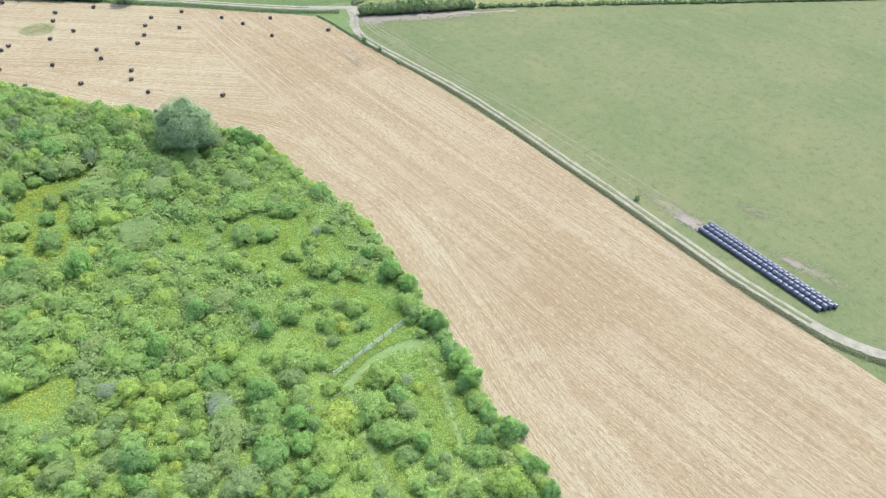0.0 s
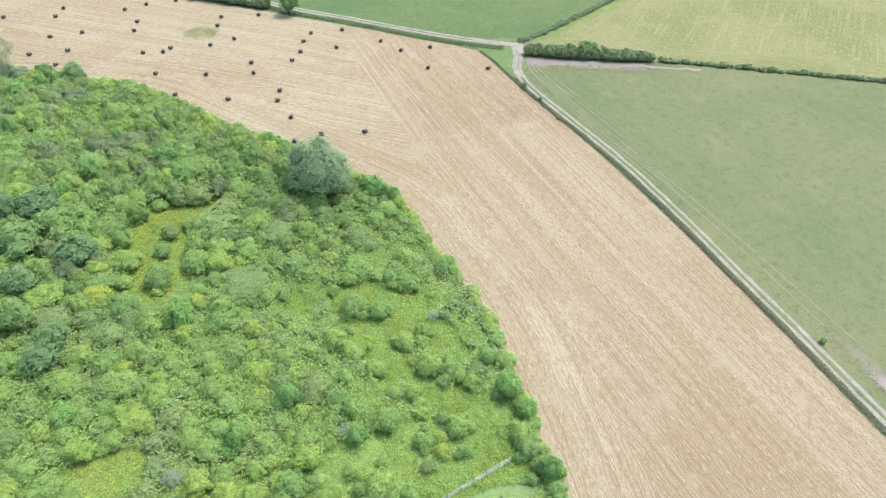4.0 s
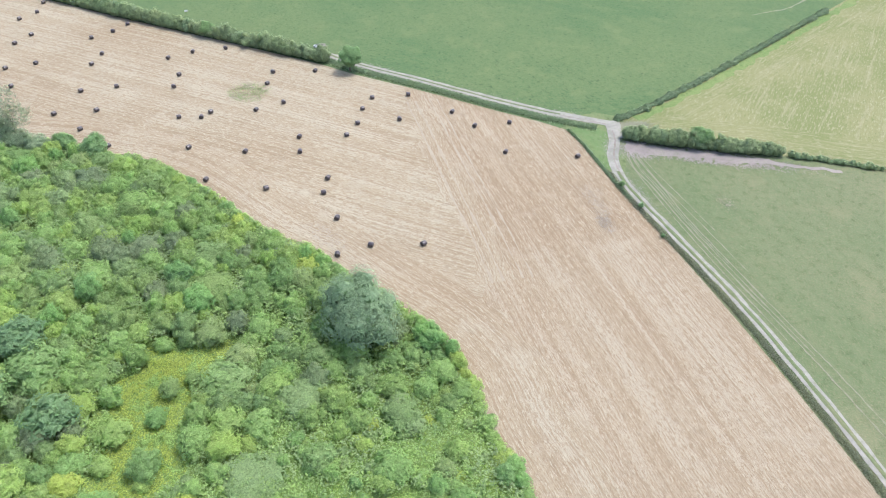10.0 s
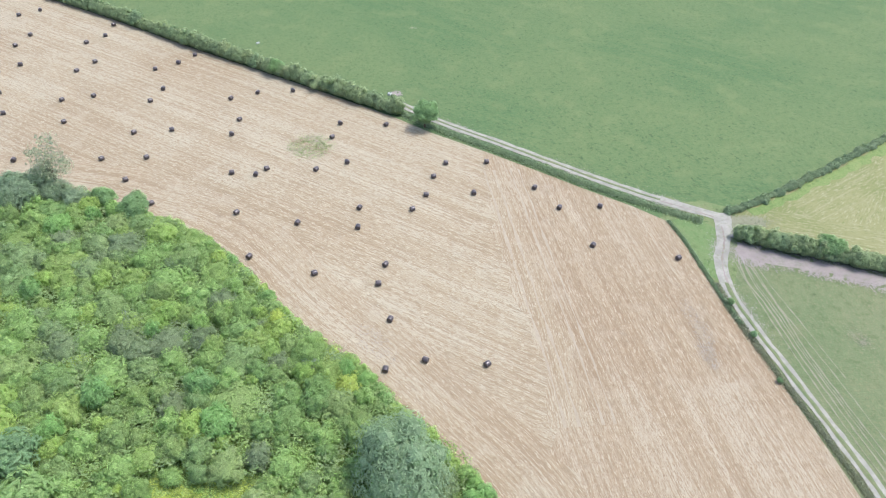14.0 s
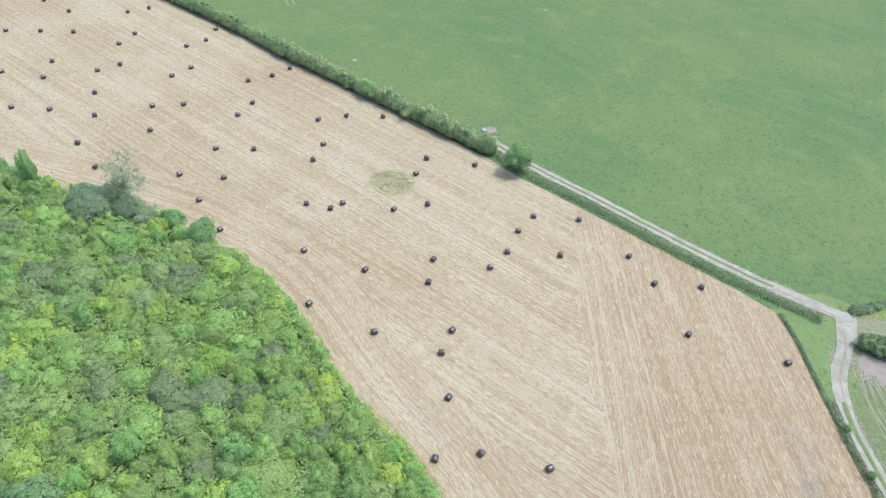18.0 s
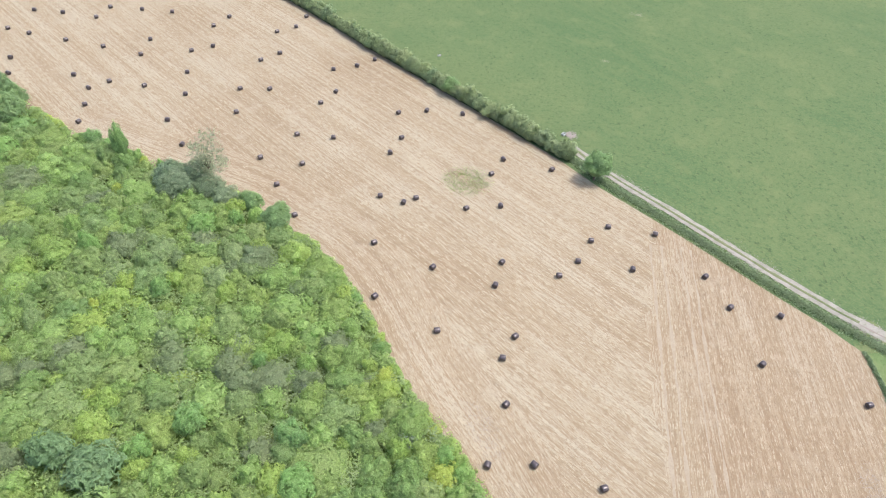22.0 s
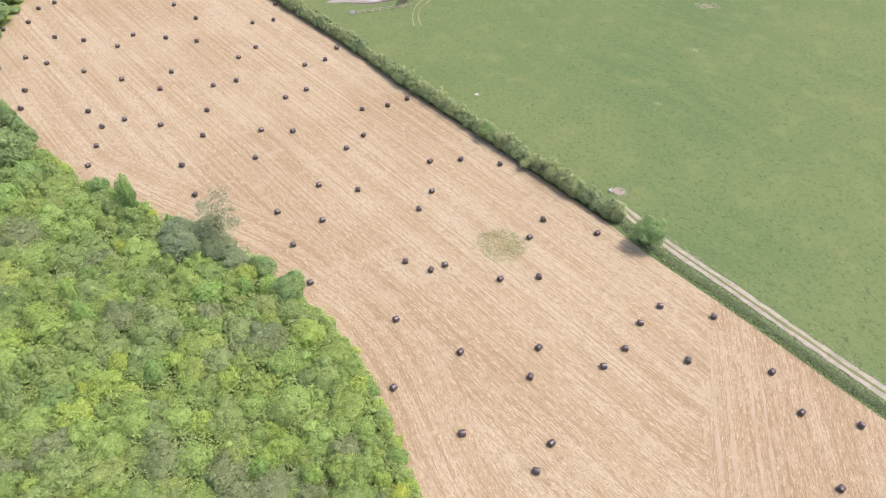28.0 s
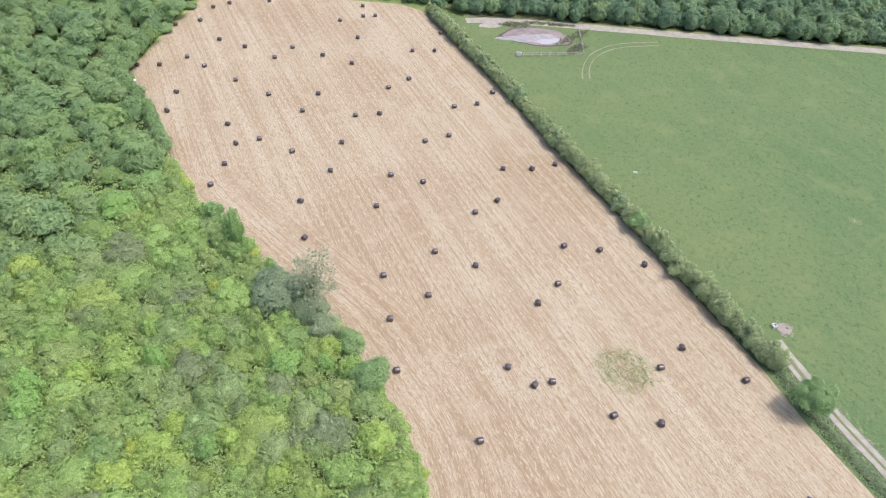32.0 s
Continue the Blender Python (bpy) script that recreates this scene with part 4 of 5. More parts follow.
hedge("tall_hedge", hedge_line, 3.3, 3.2, "tall dense dark green hedgerow beside the stubble", 1.35)
plant("round_tree", 26.2, 249.8, 0.75, "dark green tree standing in the hedgerow", "tree")
hedge("hay_hedge", [p for p in hay_hedge if p.x < 145], 3.0, 3.1, "bushy green hedge beside a bare dirt strip", 1.3)
plant("round_tree", 127.0, 167.3, 0.85, "rounded dark shrub standing in the hedge", "tree")
hedge("low_hedge", [p for p in hay_hedge if 145 <= p.x < 290], 1.3, 1.1, "low trimmed field hedge", 1.0, leaves=120)
hedge("field_hedge", [p for p in mid_hedge if p.x < 215], 1.7, 0.75, "low rough hedge between pasture and hay field", 0.9, mat=L_RANK, leaves=200)
ribbon("hedge_margin", [p for p in mid_hedge if 117 < p.x], 2.4, -0.025, M_FAR, "uncut green margin beside the low hedge", offset=2.0, ragged=0.9, category="ground")


def beside(line, off):
    out = []
    for i, p in enumerate(line):
        t = (line[min(i + 1, len(line) - 1)] - line[max(i - 1, 0)]).normalized()
        out.append(p + Vector((t.y, -t.x)) * off)
    return out


def rank_grass(name, line, off, width, per_metre, height, size, mat, label):
    """Tall tangled grass in a band beside a line."""
    xs, ys, zs = [], [], []
    for a, c in zip(line, line[1:]):
        d = c - a
        t = d.normalized()
        k = int(d.length * per_metre)
        u, w = g.random(k), np.clip(g.normal(0, 0.38, k), -1, 1)
        px, py = a.x + d.x * u + t.y * (off + w * width / 2), a.y + d.y * u - t.x * (off + w * width / 2)
        lump = np.array([0.7 + 0.5 * noise.noise((q * 0.8, r * 0.8, 3.0)) for q, r in zip(px, py)])
        xs.append(px), ys.append(py)
        zs.append(np.array([lie(q, r) for q, r in zip(px, py)]) + height * (1 - 0.75 * np.abs(w)) * lump * g.uniform(0.3, 1.0, k))
    return blades(name, np.concatenate(xs), np.concatenate(ys), np.concatenate(zs), size, mat, label, 0.7, "grass")


rank_grass("verge_grass", [p for p in track_w if 55 < p.x < 111], -3.1, 3.4, 170, 0.75, 0.2, L_RANK, "dark rank grass between track and stubble")

rank_grass("field_edge_grass", [p for p in track_s if 8 < p.y < 166], -2.0, 1.9, 120, 0.5, 0.16, L_SEDGE, "thin dull line of rank grass along the field edge")
rank_grass("corner_edge_grass", [p for p in field_e if p.y > 150], 0.3, 1.2, 110, 0.7, 0.18, L_RANK, "dark rank grass along the field corner")
sheet("junction_turf", [(99.5, 184.5), (101.5, 164), (106, 163), (113.5, 174), (117, 184), (108, 190), (103, 190)], -0.045, M_VERGE, "rough turf round the track junction")
sheet("corner_meadow", [(102.6, 182.4), (102.6, 166), (103.6, 164.5), (105.0, 169.0), (107.6, 174.0), (110.4, 178.6), (108.6, 181.6), (106.0, 183.2)], 0.0, M_CORNER, "small bright green triangle of grass")
rank_grass("hedge_foot_grass", hedge_line, 2.2, 1.6, 40, 0.4, 0.18, L_SEDGE, "rank grass at the foot of the hedge")
for x, y, r in ((102.6, 158.3, 1.0), (102.4, 150.6, 0.9), (104.0, 63.4, 0.8), (101.5, 141.0, 0.7)):
    plant("oak_tree", x, y, r / 3.4, "small dark oak sapling by the track", "bush")

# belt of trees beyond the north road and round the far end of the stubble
# this floor has the belt's shade painted into its dark green
sheet("belt_floor", [(-50, 320), (-37, 319.6), (-10, 332.5), (45, 355), (125, 388), (110, 430), (-75, 370)], 0.0, M_SHADE, "leaf litter under the shelter belt with shade painted in", 40)
for row, back in enumerate((4.5, 8.5, 13.5, 19.5, 26.5, 34.0)):
    for k in range(34):
        x0 = -46 + 4.6 * k + RNG.uniform(-1.4, 1.4)
        x, y = x0 - 0.4 * back, 321.5 + 0.405 * (x0 + 30) + 0.9 * back + RNG.uniform(-1.2, 1.2)
        plant("belt_tree", x, y, RNG.uniform(0.5, 0.75) + 0.03 * row, "tall dark green tree in the shelter belt", "tree", "shelter belt")
for p in spline([(-54, 319.5), (-75, 311.5), (-92, 303), (-113, 296)], 2.6):
    plant("belt_tree", p.x + RNG.uniform(-1, 1), p.y + RNG.uniform(0, 3), RNG.uniform(0.35, 0.5), "dark green shrub closing the field's far end", "tree", "shelter belt")


# ---- bales ----
def bale_mesh(name, rng, mat, r=0.51, half=0.47):
    """A drum wrapped in stretch film: softened rims and slightly slack sides."""
    bm = bmesh.new()
    prof = [(0.0, -half), (0.36, -half - 0.02), (0.47, -half + 0.02), (r - 0.02, -half + 0.11), (r, -half * 0.4), (r, half * 0.4), (r - 0.02, half - 0.11), (0.47, half - 0.02), (0.36, half + 0.02), (0.0, half)]
    seg, ring = 20, []
    for pr, px in prof:
        ring.append([bm.verts.new((px, math.cos(a) * q, math.sin(a) * q * 0.95)) for a in [6.283185 * i / seg for i in range(seg)] for q in [pr * (1 + rng.uniform(-0.02, 0.02)) or 0.001]])
    for r0, r1 in zip(ring, ring[1:]):
        for i in range(seg):
            bm.faces.new((r0[i], r0[(i + 1) % seg], r1[(i + 1) % seg], r1[i]))
    bmesh.ops.recalc_face_normals(bm, faces=bm.faces[:])
    me = bpy.data.meshes.new(name)
    bm.to_mesh(me)
    bm.free()
    me.materials.append(mat)
    me.shade_smooth()
    return me


BALES_NEAR = [(56.9, 151.0), (41.1, 152.2), (47.5, 153.2), (43.2, 162.4), (42.3, 170.9), (98.8, 171.2), (31.6, 174.4), (44.1, 175.6), (83.9, 176.9), (20.6, 179.9), (40.3, 186.5), (89.6, 188.4),
              (81.0, 188.8), (29.2, 188.8), (51.4, 191.1), (41.2, 192.6), (18.0, 193.5), (64.7, 195.1), (54.9, 195.5), (77.8, 195.7), (1.9, 199.1), (57.5, 201.6), (69.9, 205.7), (61.0, 206.2),
              (21.4, 206.4), (33.6, 206.8), (16.6, 207.7), (-4.0, 207.8), (23.6, 208.3), (40.2, 208.8), (-0.9, 215.5), (-9.8, 216.0), (-26.9, 217.5), (37.8, 219.0)]
BALES_MID = [(-51.2, 221.6), (16.1, 222.7), (50.3, 222.9), (40.0, 224.7), (-4.7, 225.7), (-33.4, 225.9), (3.2, 226.0), (-53.2, 228.4), (17.6, 228.7), (-20.1, 231.8), (-55.7, 235.2), (-33.7, 237.0),
             (-76.2, 237.8), (15.4, 238.6), (-44.1, 238.7), (-52.6, 239.0), (-2.8, 239.4), (-61.7, 240.2), (21.6, 240.8), (29.9, 241.0), (-22.5, 241.8), (-15.8, 243.0), (-79.8, 244.9), (-0.5, 244.9),
             (-37.0, 246.7), (-95.9, 249.8), (-91.5, 252.6), (-51.1, 252.9), (-61.6, 254.8), (-3.4, 255.3), (-71.9, 256.1), (-21.9, 256.1), (-40.0, 257.3), (-82.3, 257.6)]
BALES_FAR = [(1.9, 258.3), (-88.7, 259.0), (-35.7, 260.7), (-18.4, 260.7), (-52.1, 260.9), (5.6, 262.3), (-70.7, 269.9), (-88.0, 270.4), (-80.2, 270.6), (-102.7, 271.0), (-39.5, 271.8), (-22.4, 272.1),
             (-18.3, 276.0), (-99.1, 276.4), (-70.0, 276.6), (-61.3, 277.1), (-53.0, 277.4), (-37.3, 277.9), (-17.2, 282.7), (-101.4, 284.6), (-99.4, 289.0), (-58.8, 290.0), (-43.2, 291.2), (-38.4, 294.3),
             (-91.2, 296.1), (-68.1, 296.4), (-64.1, 301.9), (-61.5, 304.0), (-41.4, 304.2), (-67.5, 307.5)]
bale_meshes = [bale_mesh("wrap", RNG, M_FILM) for _ in range(4)]
for x, y in BALES_NEAR + BALES_MID + BALES_FAR:
    ob = tagged(new("wrapped_bale", RNG.choice(bale_meshes)), "round bale in shiny black film lying on stubble", "bale", "bales on the stubble")
    ob.matrix_world = pose(x, y, lie(x, y) + 0.47, 0, 0, RNG.gauss(35, 30))

navy_meshes = [bale_mesh("wrap", RNG, M_NAVY) for _ in range(4)]
for i in range(25):
    for off in (-1.5, -0.5, 0.5, 1.5):
        if i == 24 and off < 1:
            continue
        y = 23.9 + i * 1.08 - 0.45 * off + RNG.uniform(-0.04, 0.04)
        x = 106.1 + 0.09 * (y - 36) + off
        ob = tagged(new("wrapped_bale", RNG.choice(navy_meshes)), "round bale in dark blue film stacked in long rows", "bale", "bales in the stack")
        ob.matrix_world = pose(x, y, lie(x, y) + (0.44 if abs(off) > 1 else 0.62), 0, 0, 90 + RNG.uniform(-4, 4)) @ Matrix.Diagonal((1.05, 1.0, 1.0 if abs(off) > 1 else 1.3, 1))


# ---- small ground features ----
def blob_outline(cx, cy, rx, ry, turn, seed, n=26, wob=0.22):
    q = random.Random(seed)
    ph = [q.uniform(0, 6.283) for _ in range(4)]
    out = []
    for i in range(n):
        a = 6.283185 * i / n
        k = 1 + wob * (0.5 * math.sin(2 * a + ph[0]) + 0.35 * math.sin(3 * a + ph[1]) + 0.3 * math.sin(5 * a + ph[2]) + 0.2 * math.sin(8 * a + ph[3]))
        u, v = rx * k * math.cos(a), ry * k * math.sin(a)
        c, s = math.cos(radians(turn)), math.sin(radians(turn))
        out.append((cx + u * c - v * s, cy + u * s + v * c))
    return out


def speckle(name, cx, cy, rx, ry, turn, n, size, mat, label, seed, z=0.0):
    """Bare ground worn through turf: many small flat scraps, thinning outwards."""
    q = random.Random(seed)
    vs, fs = [], []
    c, s = math.cos(radians(turn)), math.sin(radians(turn))
    for i in range(2 * n):
        u, v = q.gauss(0, 0.42) * rx, q.gauss(0, 0.42) * ry
        x, y = cx + u * c - v * s, cy + u * s + v * c
        if noise.noise((x * 0.9, y * 0.9, seed)) < q.uniform(-0.5, 0.1):
            continue
        r, a0, k = size * q.uniform(0.3, 0.85), q.uniform(0, 6.28), len(vs)
        h = z + q.uniform(0.0, 0.03)
        for m in range(6):
            a, e = a0 + m * 1.047, r * q.uniform(0.6, 1.2)
            px, py = x + e * math.cos(a), y + 1.5 * e * math.sin(a)
            vs.append((px, py, h + lie(px, py)))
        fs.append(tuple(range(k, k + 6)))
    me = bpy.data.meshes.new(name)
    me.from_pydata(vs, [], fs)
    me.materials.append(mat)
    return tagged(new(name, me), label, "ground", kind="stuff")


def scatter_weeds(name, places, n, size, height, mat, label, seed=1):
    """Loose tufts of leaf blades over ellipses: centre, half-widths, turn."""
    g = np.random.default_rng(seed)
    vs, fs = [], []
    for _ in range(n):
        cx, cy, a, b, turn = places[g.integers(0, len(places))]
        r, t = math.sqrt(g.random()) * (1 + 0.15 * g.normal()), g.uniform(0, 6.283)
        u, v, c, s = r * a * math.cos(t), r * b * math.sin(t), math.cos(radians(turn)), math.sin(radians(turn))
        x, y = cx + u * c - v * s, cy + u * s + v * c
        if noise.noise((x * 0.9, y * 0.9, seed)) < g.uniform(-0.6, 0.3):
            continue
        z, w, q = lie(x, y) + 0.02, size * g.uniform(0.5, 1.4), g.uniform(0, 6.283)
        dx, dy, h = math.cos(q) * w, math.sin(q) * w, height * g.uniform(0.4, 1.2)
        k = len(vs)
        vs += [(x - dx, y - dy, z + 0.3 * h), (x + dy * 0.5, y - dx * 0.5, z), (x + dx, y + dy, z + h * 0.5), (x - dy * 0.5, y + dx * 0.5, z + h)]
        fs.append((k, k + 1, k + 2, k + 3))
    me = bpy.data.meshes.new(name)
    me.from_pydata(vs, [], fs)
    me.materials.append(mat)
    return tagged(new(name, me), label, "weeds", kind="stuff")


M_STRIP = gravel("bare_strip", (0.275, 0.245, 0.225), (0.235, 0.205, 0.188), 0.5, 0.5)
M_RUT = grass("worn_ruts", (0.202, 0.199, 0.138), (0.180, 0.188, 0.116), (0.138, 0.159, 0.087), (0.260, 0.246, 0.180), 0.5)
M_PATH = grass("trodden_path", (0.20, 0.275, 0.115), (0.225, 0.29, 0.135), (0.165, 0.24, 0.09), (0.28, 0.28, 0.16), 0.3)
M_MUD = gravel("drying_mud", (0.205, 0.18, 0.168), (0.15, 0.132, 0.125), 0.7)
M_WET = gravel("wet_mud", (0.085, 0.075, 0.07), (0.065, 0.058, 0.055), 0.7)
M_SILT = gravel("pale_silt", (0.255, 0.255, 0.25), (0.20, 0.20, 0.20), 1.2)
M_WHITE = plain("white_plastic", (0.60, 0.60, 0.58), (0.52, 0.52, 0.50), 0.5)
M_STONE = plain("pale_stone", (0.72, 0.70, 0.68), (0.58, 0.55, 0.52), 0.9)
M_POST = plain("weathered_post", (0.34, 0.31, 0.28), (0.44, 0.41, 0.38), 0.9)
M_WIRE = plain("galvanised_wire", (0.50, 0.54, 0.54), (0.56, 0.60, 0.60), 0.5, 0.4)

strip = beside([p for p in hay_hedge if p.x < 156], 2.5)
ribbon("bare_dirt_strip", strip, lambda t: 3.2 - 2.7 * t, -0.01, M_STRIP, "pinkish bare dirt strip along the hedge", offset=0.8, ragged=0.7, category="ground")
RUTS = [([(109.4, 170.4), (108.6, 163.9), (107.8, 154.2), (107.3, 145.2), (107.0, 130), (107.4, 112)], 0.30), ([(111.5, 173.0), (108.9, 164.5), (108.8, 156.6), (108.2, 145.0), (108.1, 128), (108.8, 110), (108.6, 88), (107.4, 66)], 0.42),
        ([(111.8, 172.2), (109.8, 164.0), (109.5, 155.5), (108.9, 144.8), (109.0, 126), (109.6, 108)], 0.30), ([(111.8, 172.2), (111.1, 163.0), (110.7, 154.9), (109.8, 144.7), (110.0, 124), (110.6, 104), (110.4, 84), (109.6, 60)], 0.40),
        ([(112.4, 172.3), (111.0, 157.8), (111.1, 151.0), (111.4, 142.9), (111.6, 128)], 0.26), ([(113.2, 171.4), (112.4, 163), (112.6, 152), (112.8, 140)], 0.22), ([(112.0, 172.6), (110.2, 164.0), (110.0, 155.0), (109.3, 145.0), (109.4, 130)], 0.2)]
for pts, w in RUTS:
    ribbon("wheel_rut", spline(pts, 1.0), w * 0.62, -0.022, M_RUT, "pale worn wheel rut across the pasture", ragged=0.11)
ribbon("junction_apron", spline([(111.0, 176.0), (112.6, 179.5), (113.6, 183.0)], 1), 3.4, 0.045, M_GRAVEL, "trampled pale gravel where the tracks meet", ragged=0.4)
ribbon("field_gateway", spline([(113.5, 180.6), (117.0, 179.4), (121.0, 178.6)], 1), lambda t: 4.0 - 1.5 * t, 0.0, M_RUT, "worn gateway into the hay field", ragged=0.4)
M_MOWN = grass("mown_ride_grass", (0.150, 0.228, 0.088), (0.168, 0.243, 0.096), (0.125, 0.200, 0.072), (0.205, 0.240, 0.110), 0.3)
ribbon("loop_path", LOOP, 2.2, 0.01, M_MOWN, "mown soft green path looping round bushes", ragged=0.3)
ribbon("trodden_line", LOOP, 0.15, 0.03, M_PATH, "thin trodden line along the mown path", ragged=0.1)
ribbon("mown_ride", RIDE, 2.6, 0.0, M_MOWN, "wide mown ride between fence and bushes", ragged=0.4)
ribbon("narrow_path", NARROW, 0.6, 0.0, M_PATH, "narrow trodden path through rough grass", ragged=0.2)
scatter_weeds("weed_patch", [(33.0, 216.2, 4.6, 4.6, 0)], 4600, 0.085, 0.1, L_PATCH, "green weeds growing in the stubble", 2)
scatter_weeds("edge_weeds", [(48.5, 136.6, 4, 1.3, -55), (44.5, 142, 4, 1.2, -57), (40, 149.5, 4, 1.0, -57), (35.5, 155.5, 4, 0.9, -55), (53.5, 124, 1.0, 4, 10)], 2600, 0.13, 0.15, L_WEED, "green weeds along the stubble margin", 3)

# sheep netting with timber posts beside the ride
fence = tagged(new("wire_fence"), "pale wire netting fence on weathered timber posts", "fence")
f0, f1 = Vector((31.7, 61.5, 0)), Vector((46.2, 64.0, 0))
for i in range(8):
    p = f0.lerp(f1, i / 7)
    bm = bmesh.new()
    bmesh.ops.create_cone(bm, segments=7, radius1=0.07, radius2=0.06, depth=1.5, cap_ends=True, matrix=Matrix.Translation((p.x, p.y, lie(p.x, p.y) + 0.65)))
    part("post", bm, M_POST, fence)
turn = math.atan2((f1 - f0).y, (f1 - f0).x)
for k, z in enumerate((0.12, 0.3, 0.48, 0.66, 0.84, 1.02, 1.2)):
    bm = bmesh.new()
    c = (f0 + f1) / 2
    bmesh.ops.create_cube(bm, size=1.0, matrix=Matrix.Translation((c.x, c.y, z)) @ Matrix.Rotation(turn, 4, "Z") @ Matrix.Diagonal(((f1 - f0).length, 0.02, 0.05, 1)))
    part("wire", bm, M_WIRE, fence)
for x, y, ang in ((30.9, 58.1, 70), (30.8, 63.1, 60)):
    bm = bmesh.new()
    bmesh.ops.create_cone(bm, segments=8, radius1=0.09, radius2=0.07, depth=2.0 if ang == 70 else 1.0, cap_ends=True, matrix=Matrix.Rotation(radians(90), 4, "X"))
    ob = tagged(mesh_object("pale_log", bm, M_POST), "pale peeled log lying in grass", "log")
    ob.matrix_world = pose(x, y, lie(x, y) + 0.1, 0, 0, ang)

# rubble in the clearing
for i in range(7):
    bm = bmesh.new()
    bmesh.ops.create_icosphere(bm, subdivisions=2, radius=1.0)
    s = RNG.uniform(0.22, 0.48)
    for v in bm.verts:
        v.co *= s * (1 + 0.3 * noise.noise(v.co * 1.4 + Vector((i, 0, 0))))
        v.co.z *= 0.65
    ob = tagged(mesh_object("boulder", bm, M_STONE), "pale weathered boulder in a grassy clearing", "boulder", "boulders in the clearing")
    x, y = 17.1 + RNG.uniform(-0.9, 0.9), 119.2 + RNG.uniform(-0.6, 0.6)
    ob.matrix_world = pose(x, y, lie(x, y) + 0.12 + 0.1 * (i % 2), 0, 0, RNG.uniform(0, 360))


def trough(x, y, ang, size, label):
    """An open-topped tub: four walls, a floor and a rim."""
    bm = bmesh.new()
    lx, ly, h, t = size[0] / 2, size[1] / 2, size[2], 0.06
    outer = [(-lx, -ly), (lx, -ly), (lx, ly), (-lx, ly)]
    inn = [(a * (1 - t / lx), b * (1 - t / ly)) for a, b in outer]
    rings = [[bm.verts.new((a * 0.94, b * 0.94, 0)) for a, b in outer], [bm.verts.new((a, b, h)) for a, b in outer], [bm.verts.new((a, b, h)) for a, b in inn], [bm.verts.new((a * 0.94, b * 0.94, 0.08)) for a, b in inn]]
    for r0, r1 in zip(rings, rings[1:]):
        for i in range(4):
            bm.faces.new((r0[i], r0[(i + 1) % 4], r1[(i + 1) % 4], r1[i]))
    bm.faces.new(rings[0][::-1])
    bm.faces.new(rings[3])
    ob = tagged(mesh_object("water_trough", bm, M_WHITE), label, "trough")
    ob.matrix_world = pose(x, y, lie(x, y) - 0.04, 0, 0, ang)


trough(21.4, 268.5, 30, (0.9, 0.42, 0.32), "white plastic water trough on green pasture")
trough(53.0, 237.2, 50, (0.9, 0.7, 0.5), "white plastic water trough by the hedge end")
trough(-18.8, 304.4, 20, (1.3, 1.1, 0.7), "white plastic tank by the fenced pond")
ribbon("pasture_path", spline([(188, 228.6), (194, 229.6), (201, 230.3), (207, 232.2), (216, 236.5)], 2), 0.5, -0.02, M_RUT, "faint worn path across green pasture", ragged=0.3)

for pts in ([(-0.4, 301.3), (-2.4, 309.2), (-1.9, 317.1), (2.3, 325.0), (11.8, 332.3)], [(1.2, 302.5), (-0.8, 309.6), (-0.2, 316.4), (3.8, 323.6), (12.6, 330.4)]):
    ribbon("wheel_rut", spline(pts, 1.5), 0.3, -0.02, M_RUT, "faint curved wheel mark on green pasture", ragged=0.14)

# drying pond, its bank and yard, and the road
ROAD = spline([(-39, 315.6), (-34.5, 318.8), (-29.5, 321.4), (-12, 328.8), (16, 340), (45.2, 352), (70, 362), (120, 382), (200, 412)], 3)
ribbon("north_road", ROAD, 3.4, 0.02, M_GRAVEL, "pale farm road below a shelter belt", ragged=0.15)
hedge("belt_understorey", beside([p for p in ROAD if -45 < p.x < 125], -6.3), 4.2, 3.2, "dark shrubs along the shelter belt's foot", 2.0, L_BELT, 420, 0.36)
ribbon("road_verge", beside(ROAD, -3.4), 3.4, 0.0, M_VERGE, "rough grass verge below the trees", ragged=0.5)
sheet("pond_bank", [(-31.5, 313), (-19.4, 303.0), (-3.8, 313.4), (-10.2, 328.4), (-28.5, 320.8)], -0.01, M_NORTH, "rough brownish grass in the fenced pond corner")
sheet("pond_rim", blob_outline(-18.4, 316.9, 9.5, 5.7, 28, 12, wob=0.16), 0.01, M_WET, "dark wet rim of the shrunken pond")
sheet("pond_mud", blob_outline(-18.2, 317.2, 9.0, 5.2, 28, 12, wob=0.12), 0.02, M_MUD, "drying grey mud of a shrunken pond")
sheet("pond_silt", blob_outline(-19.2, 315.2, 7.2, 2.7, 28, 14, wob=0.4), 0.04, M_SILT, "pale cracked silt in the pond")
sheet("pond_water", blob_outline(-14.8, 316.0, 3.6, 1.5, 35, 15, wob=0.35), 0.055, plain("shallow_water", (0.285, 0.285, 0.285), (0.33, 0.33, 0.325), 0.12, 0.5), "thin sheet of pale shallow water")
sheet("pond_yard", blob_outline(-31.8, 317.3, 3.6, 2.2, 60, 17), 0.03, M_GRAVEL, "pale gravel yard beside the pond")
scatter_weeds("pond_reeds", [(-26, 320.5, 4.5, 1.5, 28), (-9.5, 322, 1.6, 6.5, -22), (-18, 326, 7, 1.0, 22), (-6.5, 316, 1.4, 4, -22)], 2600, 0.2, 0.5, L_SEDGE, "rough dull green rushes round the pond", 5)
pfence = tagged(new("pond_fence"), "low timber rail fence round the pond", "fence")
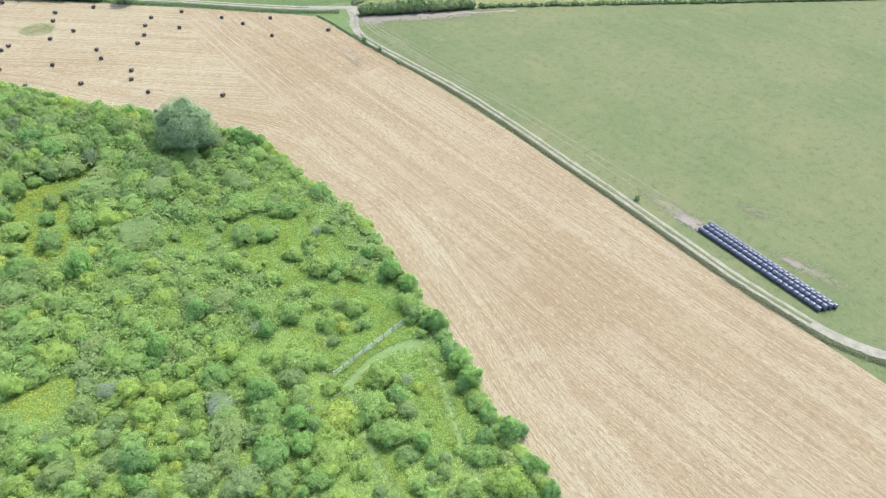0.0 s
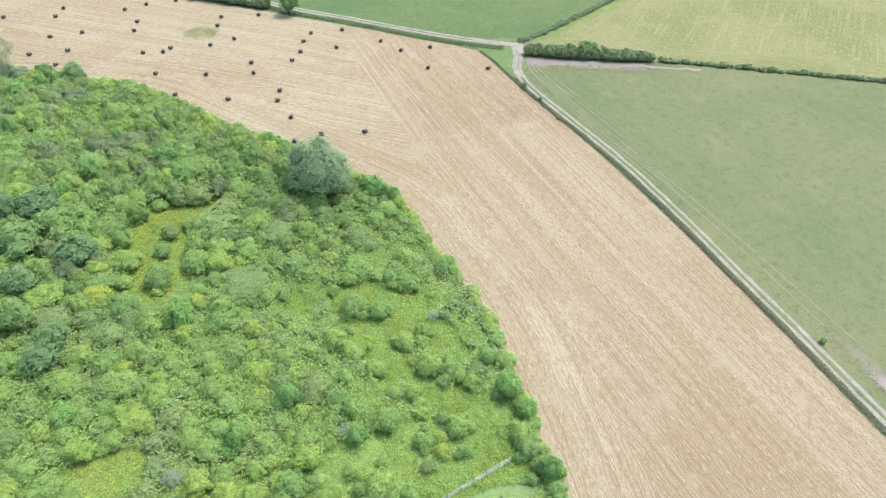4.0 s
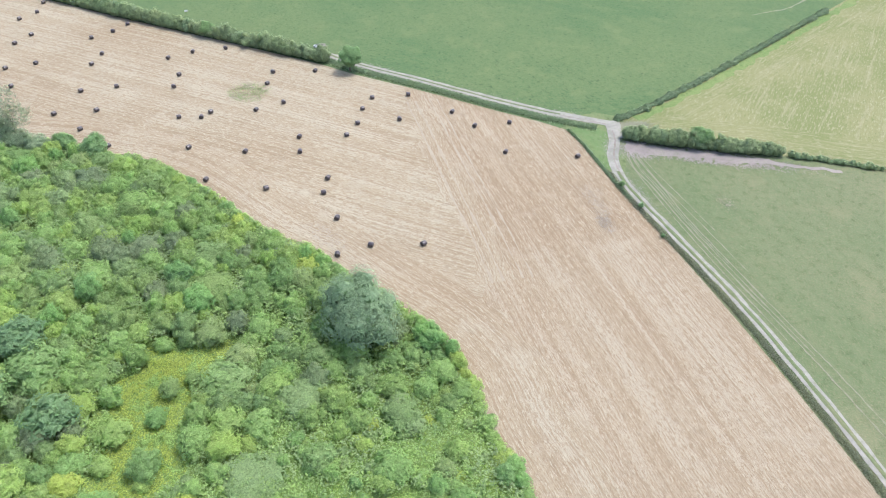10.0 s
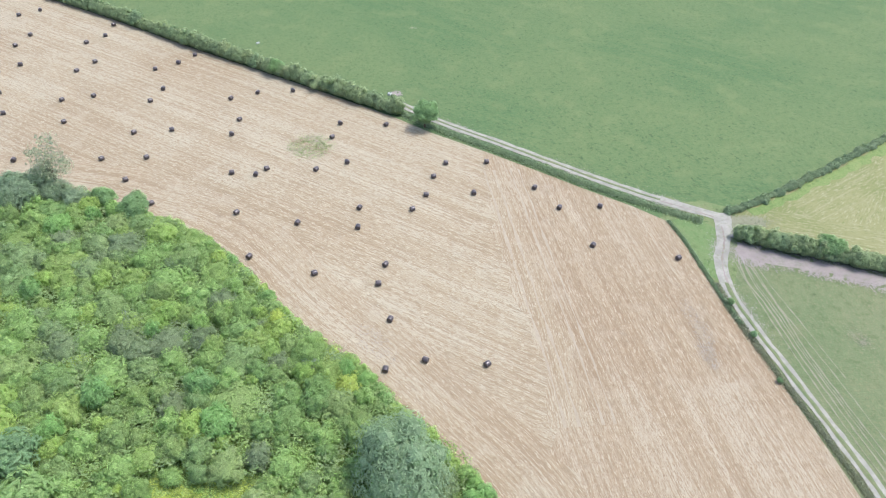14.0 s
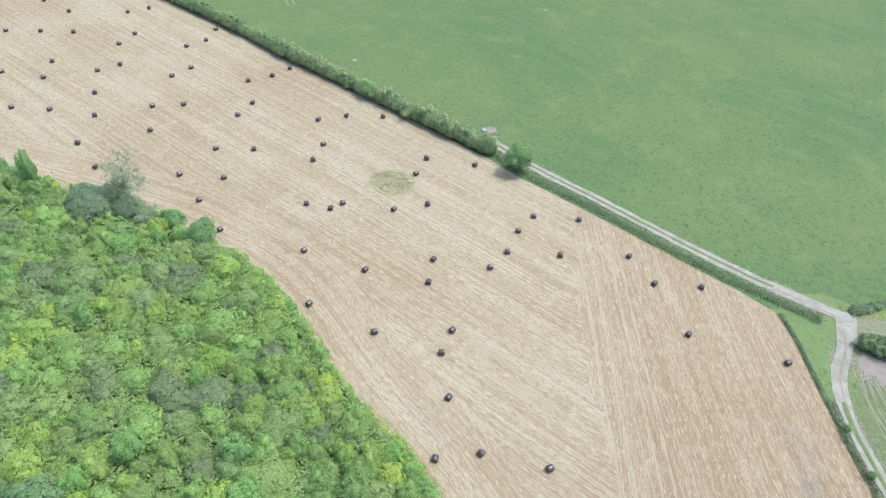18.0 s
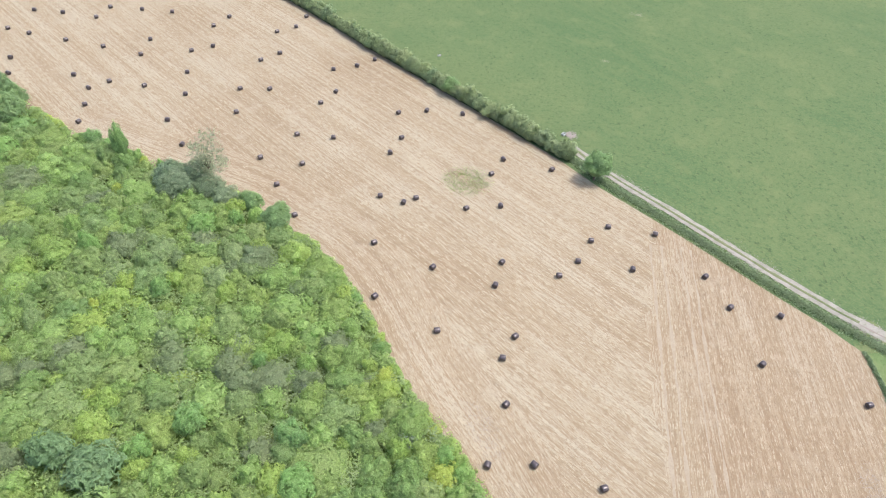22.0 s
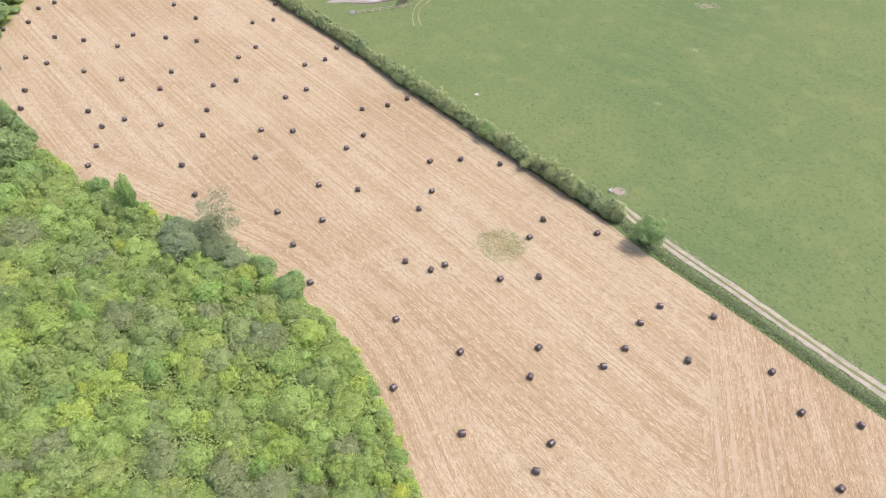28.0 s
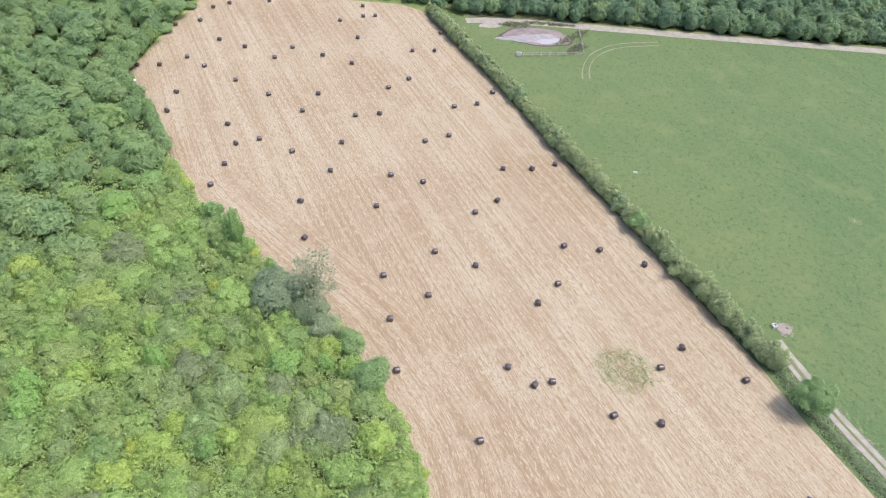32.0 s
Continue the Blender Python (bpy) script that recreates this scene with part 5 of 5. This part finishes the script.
for a, b in (((-19.4, 303.0), (-3.8, 313.4)), ((-3.8, 313.4), (-10.2, 328.4))):
    a, b = Vector((*a, 0)), Vector((*b, 0))
    for i in range(9):
        p = a.lerp(b, i / 8)
        bm = bmesh.new()
        bmesh.ops.create_cone(bm, segments=6, radius1=0.07, radius2=0.06, depth=1.3, cap_ends=True, matrix=Matrix.Translation((p.x, p.y, 0.55)))
        part("post", bm, M_POST, pfence)
    for z in (0.5, 0.95):
        bm = bmesh.new()
        c, t = (a + b) / 2, math.atan2((b - a).y, (b - a).x)
        bmesh.ops.create_cube(bm, size=1.0, matrix=Matrix.Translation((c.x, c.y, z)) @ Matrix.Rotation(t, 4, "Z") @ Matrix.Diagonal(((b - a).length, 0.04, 0.1, 1)))
        part("rail", bm, M_POST, pfence)

# pale tramlines along the seam of the two drillings, chaff, and the field's west corner
SEAM = spline([(67.0, 138), (67.8, 150), (68.6, 166), (69.5, 184), (70.2, 203)], 3)
ribbon("turning_strip", SEAM, 5.0, 0.012, M_STUB_H, "stubble rows along the turning strip", ragged=1.6, category="ground")
M_TRAMLINE = gravel("pressed_straw", (0.302, 0.262, 0.190), (0.268, 0.227, 0.160), 0.8)
for off, w in ((-1.5, 0.42), (0.6, 0.4), (4.2, 0.3), (6.0, 0.3)):
    ribbon("tramline", beside(SEAM, off), w, 0.024, M_TRAMLINE, "pale pressed tramline in the stubble", ragged=0.22, category="track")
M_CHAFF = plain("grey_chaff", (0.275, 0.245, 0.195), (0.24, 0.21, 0.165), 0.95)
scatter_weeds("chaff_patch", [(40.2, 158.0, 5.0, 2.0, -57), (94.5, 154.5, 1.6, 6.0, 0), (93.0, 148.0, 1.4, 3.0, 0)], 2600, 0.10, 0.05, M_CHAFF, "grey chaff lying on the stubble", 7)
bm = bmesh.new()
bmesh.ops.create_icosphere(bm, subdivisions=2, radius=0.42)
for v in bm.verts:
    v.co *= 1 + 0.25 * noise.noise(v.co * 2.0)
    v.co.z *= 0.55
ob = tagged(mesh_object("white_sack", bm, M_WHITE), "slumped white sack lying on pale stubble", "sack")
ob.matrix_world = pose(-91.6, 244.3, 0.22)

# turf worn bare
speckle("track_end_pad", 54.6, 237.4, 1.35, 1.35, 0, 800, 0.12, M_STRIP, "pale gravel patch at the end of the track", 35, 0.04)
speckle("pasture_bare_patch", 64.8, 275.0, 1.4, 1.0, 0, 60, 0.12, M_RUT, "small bare patch on green pasture", 37, -0.02)
speckle("pasture_bare_patch", 76.1, 306.7, 2.0, 1.5, 0, 80, 0.14, M_RUT, "small bare patch on green pasture", 38, -0.02)
speckle("pasture_bare_patch", 82.8, 337.5, 4.6, 3.0, 20, 170, 0.22, M_DIRT, "bare earthy patch on green pasture", 39, -0.02)
speckle("corner_bare_earth", -91.7, 241.5, 2.4, 3.2, 20, 420, 0.22, M_DIRT, "bare brown earth at the field corner", 40, 0.02)
speckle("stack_end_turf", 107.4, 56.5, 1.9, 9.0, 2, 2600, 0.14, M_RUT, "worn pale turf beyond the bale stack", 31, -0.02)
speckle("stack_end_earth", 106.6, 52.0, 1.5, 4.2, 4, 1700, 0.13, M_STRIP, "trampled pale turf at the stack's end", 32, 0.005)
speckle("stack_side_turf", 112.2, 30.5, 1.9, 6.5, 8, 1300, 0.13, M_RUT, "worn pale turf beside the bale stack", 33, -0.02)
speckle("stack_side_earth", 111.6, 33.4, 0.9, 2.4, 8, 520, 0.14, M_DIRT, "trampled bare earth beside the bale stack", 34, 0.005)
speckle("thin_turf", 119.8, 47.0, 2.0, 4.6, 8, 800, 0.10, M_RUT, "thin pale turf in the pasture", 41, -0.02)
speckle("thin_turf", 120.4, 147.2, 1.6, 2.6, 0, 260, 0.10, M_RUT, "thin pale turf in the pasture", 42, -0.02)
speckle("gateway_earth", 113.8, 169.6, 4.2, 3.4, -25, 2200, 0.15, M_STRIP, "bare pinkish earth where wheels turn", 43, 0.0)
speckle("strip_edge_earth", 127.0, 163.0, 17.0, 2.9, -29, 6500, 0.15, M_STRIP, "ragged bare earth beside the hedge strip", 44, -0.01)
speckle("hay_gateway", 118.4, 179.9, 5.0, 1.7, -12, 1100, 0.14, M_RUT, "pale worn gateway into the hay field", 45, 0.01)
for pts in ([(104.6, 162.0), (106.4, 168.4), (110.2, 174.9), (111.8, 179.0)], [(111.6, 182.0), (108.4, 184.7), (103.0, 188.8)]):
    ribbon("worn_centre", spline(pts, 0.8), 0.36, 0.062, M_DIRT, "dull worn line between the wheel ruts", ragged=0.12)
for k, (cx, cy, ry, turn) in enumerate(((104.2, 157.5, 9.0, 2), (108.6, 172.6, 5.0, -31), (103.8, 188.0, 8.0, 52), (88.6, 200.6, 13.0, 49), (66.0, 220.6, 13.0, 47))):
    speckle("track_edge_gravel", cx, cy, 2.5, ry, turn, 900, 0.10, M_GRAVEL, "loose gravel along the track's ragged edge", 60 + k, 0.02)
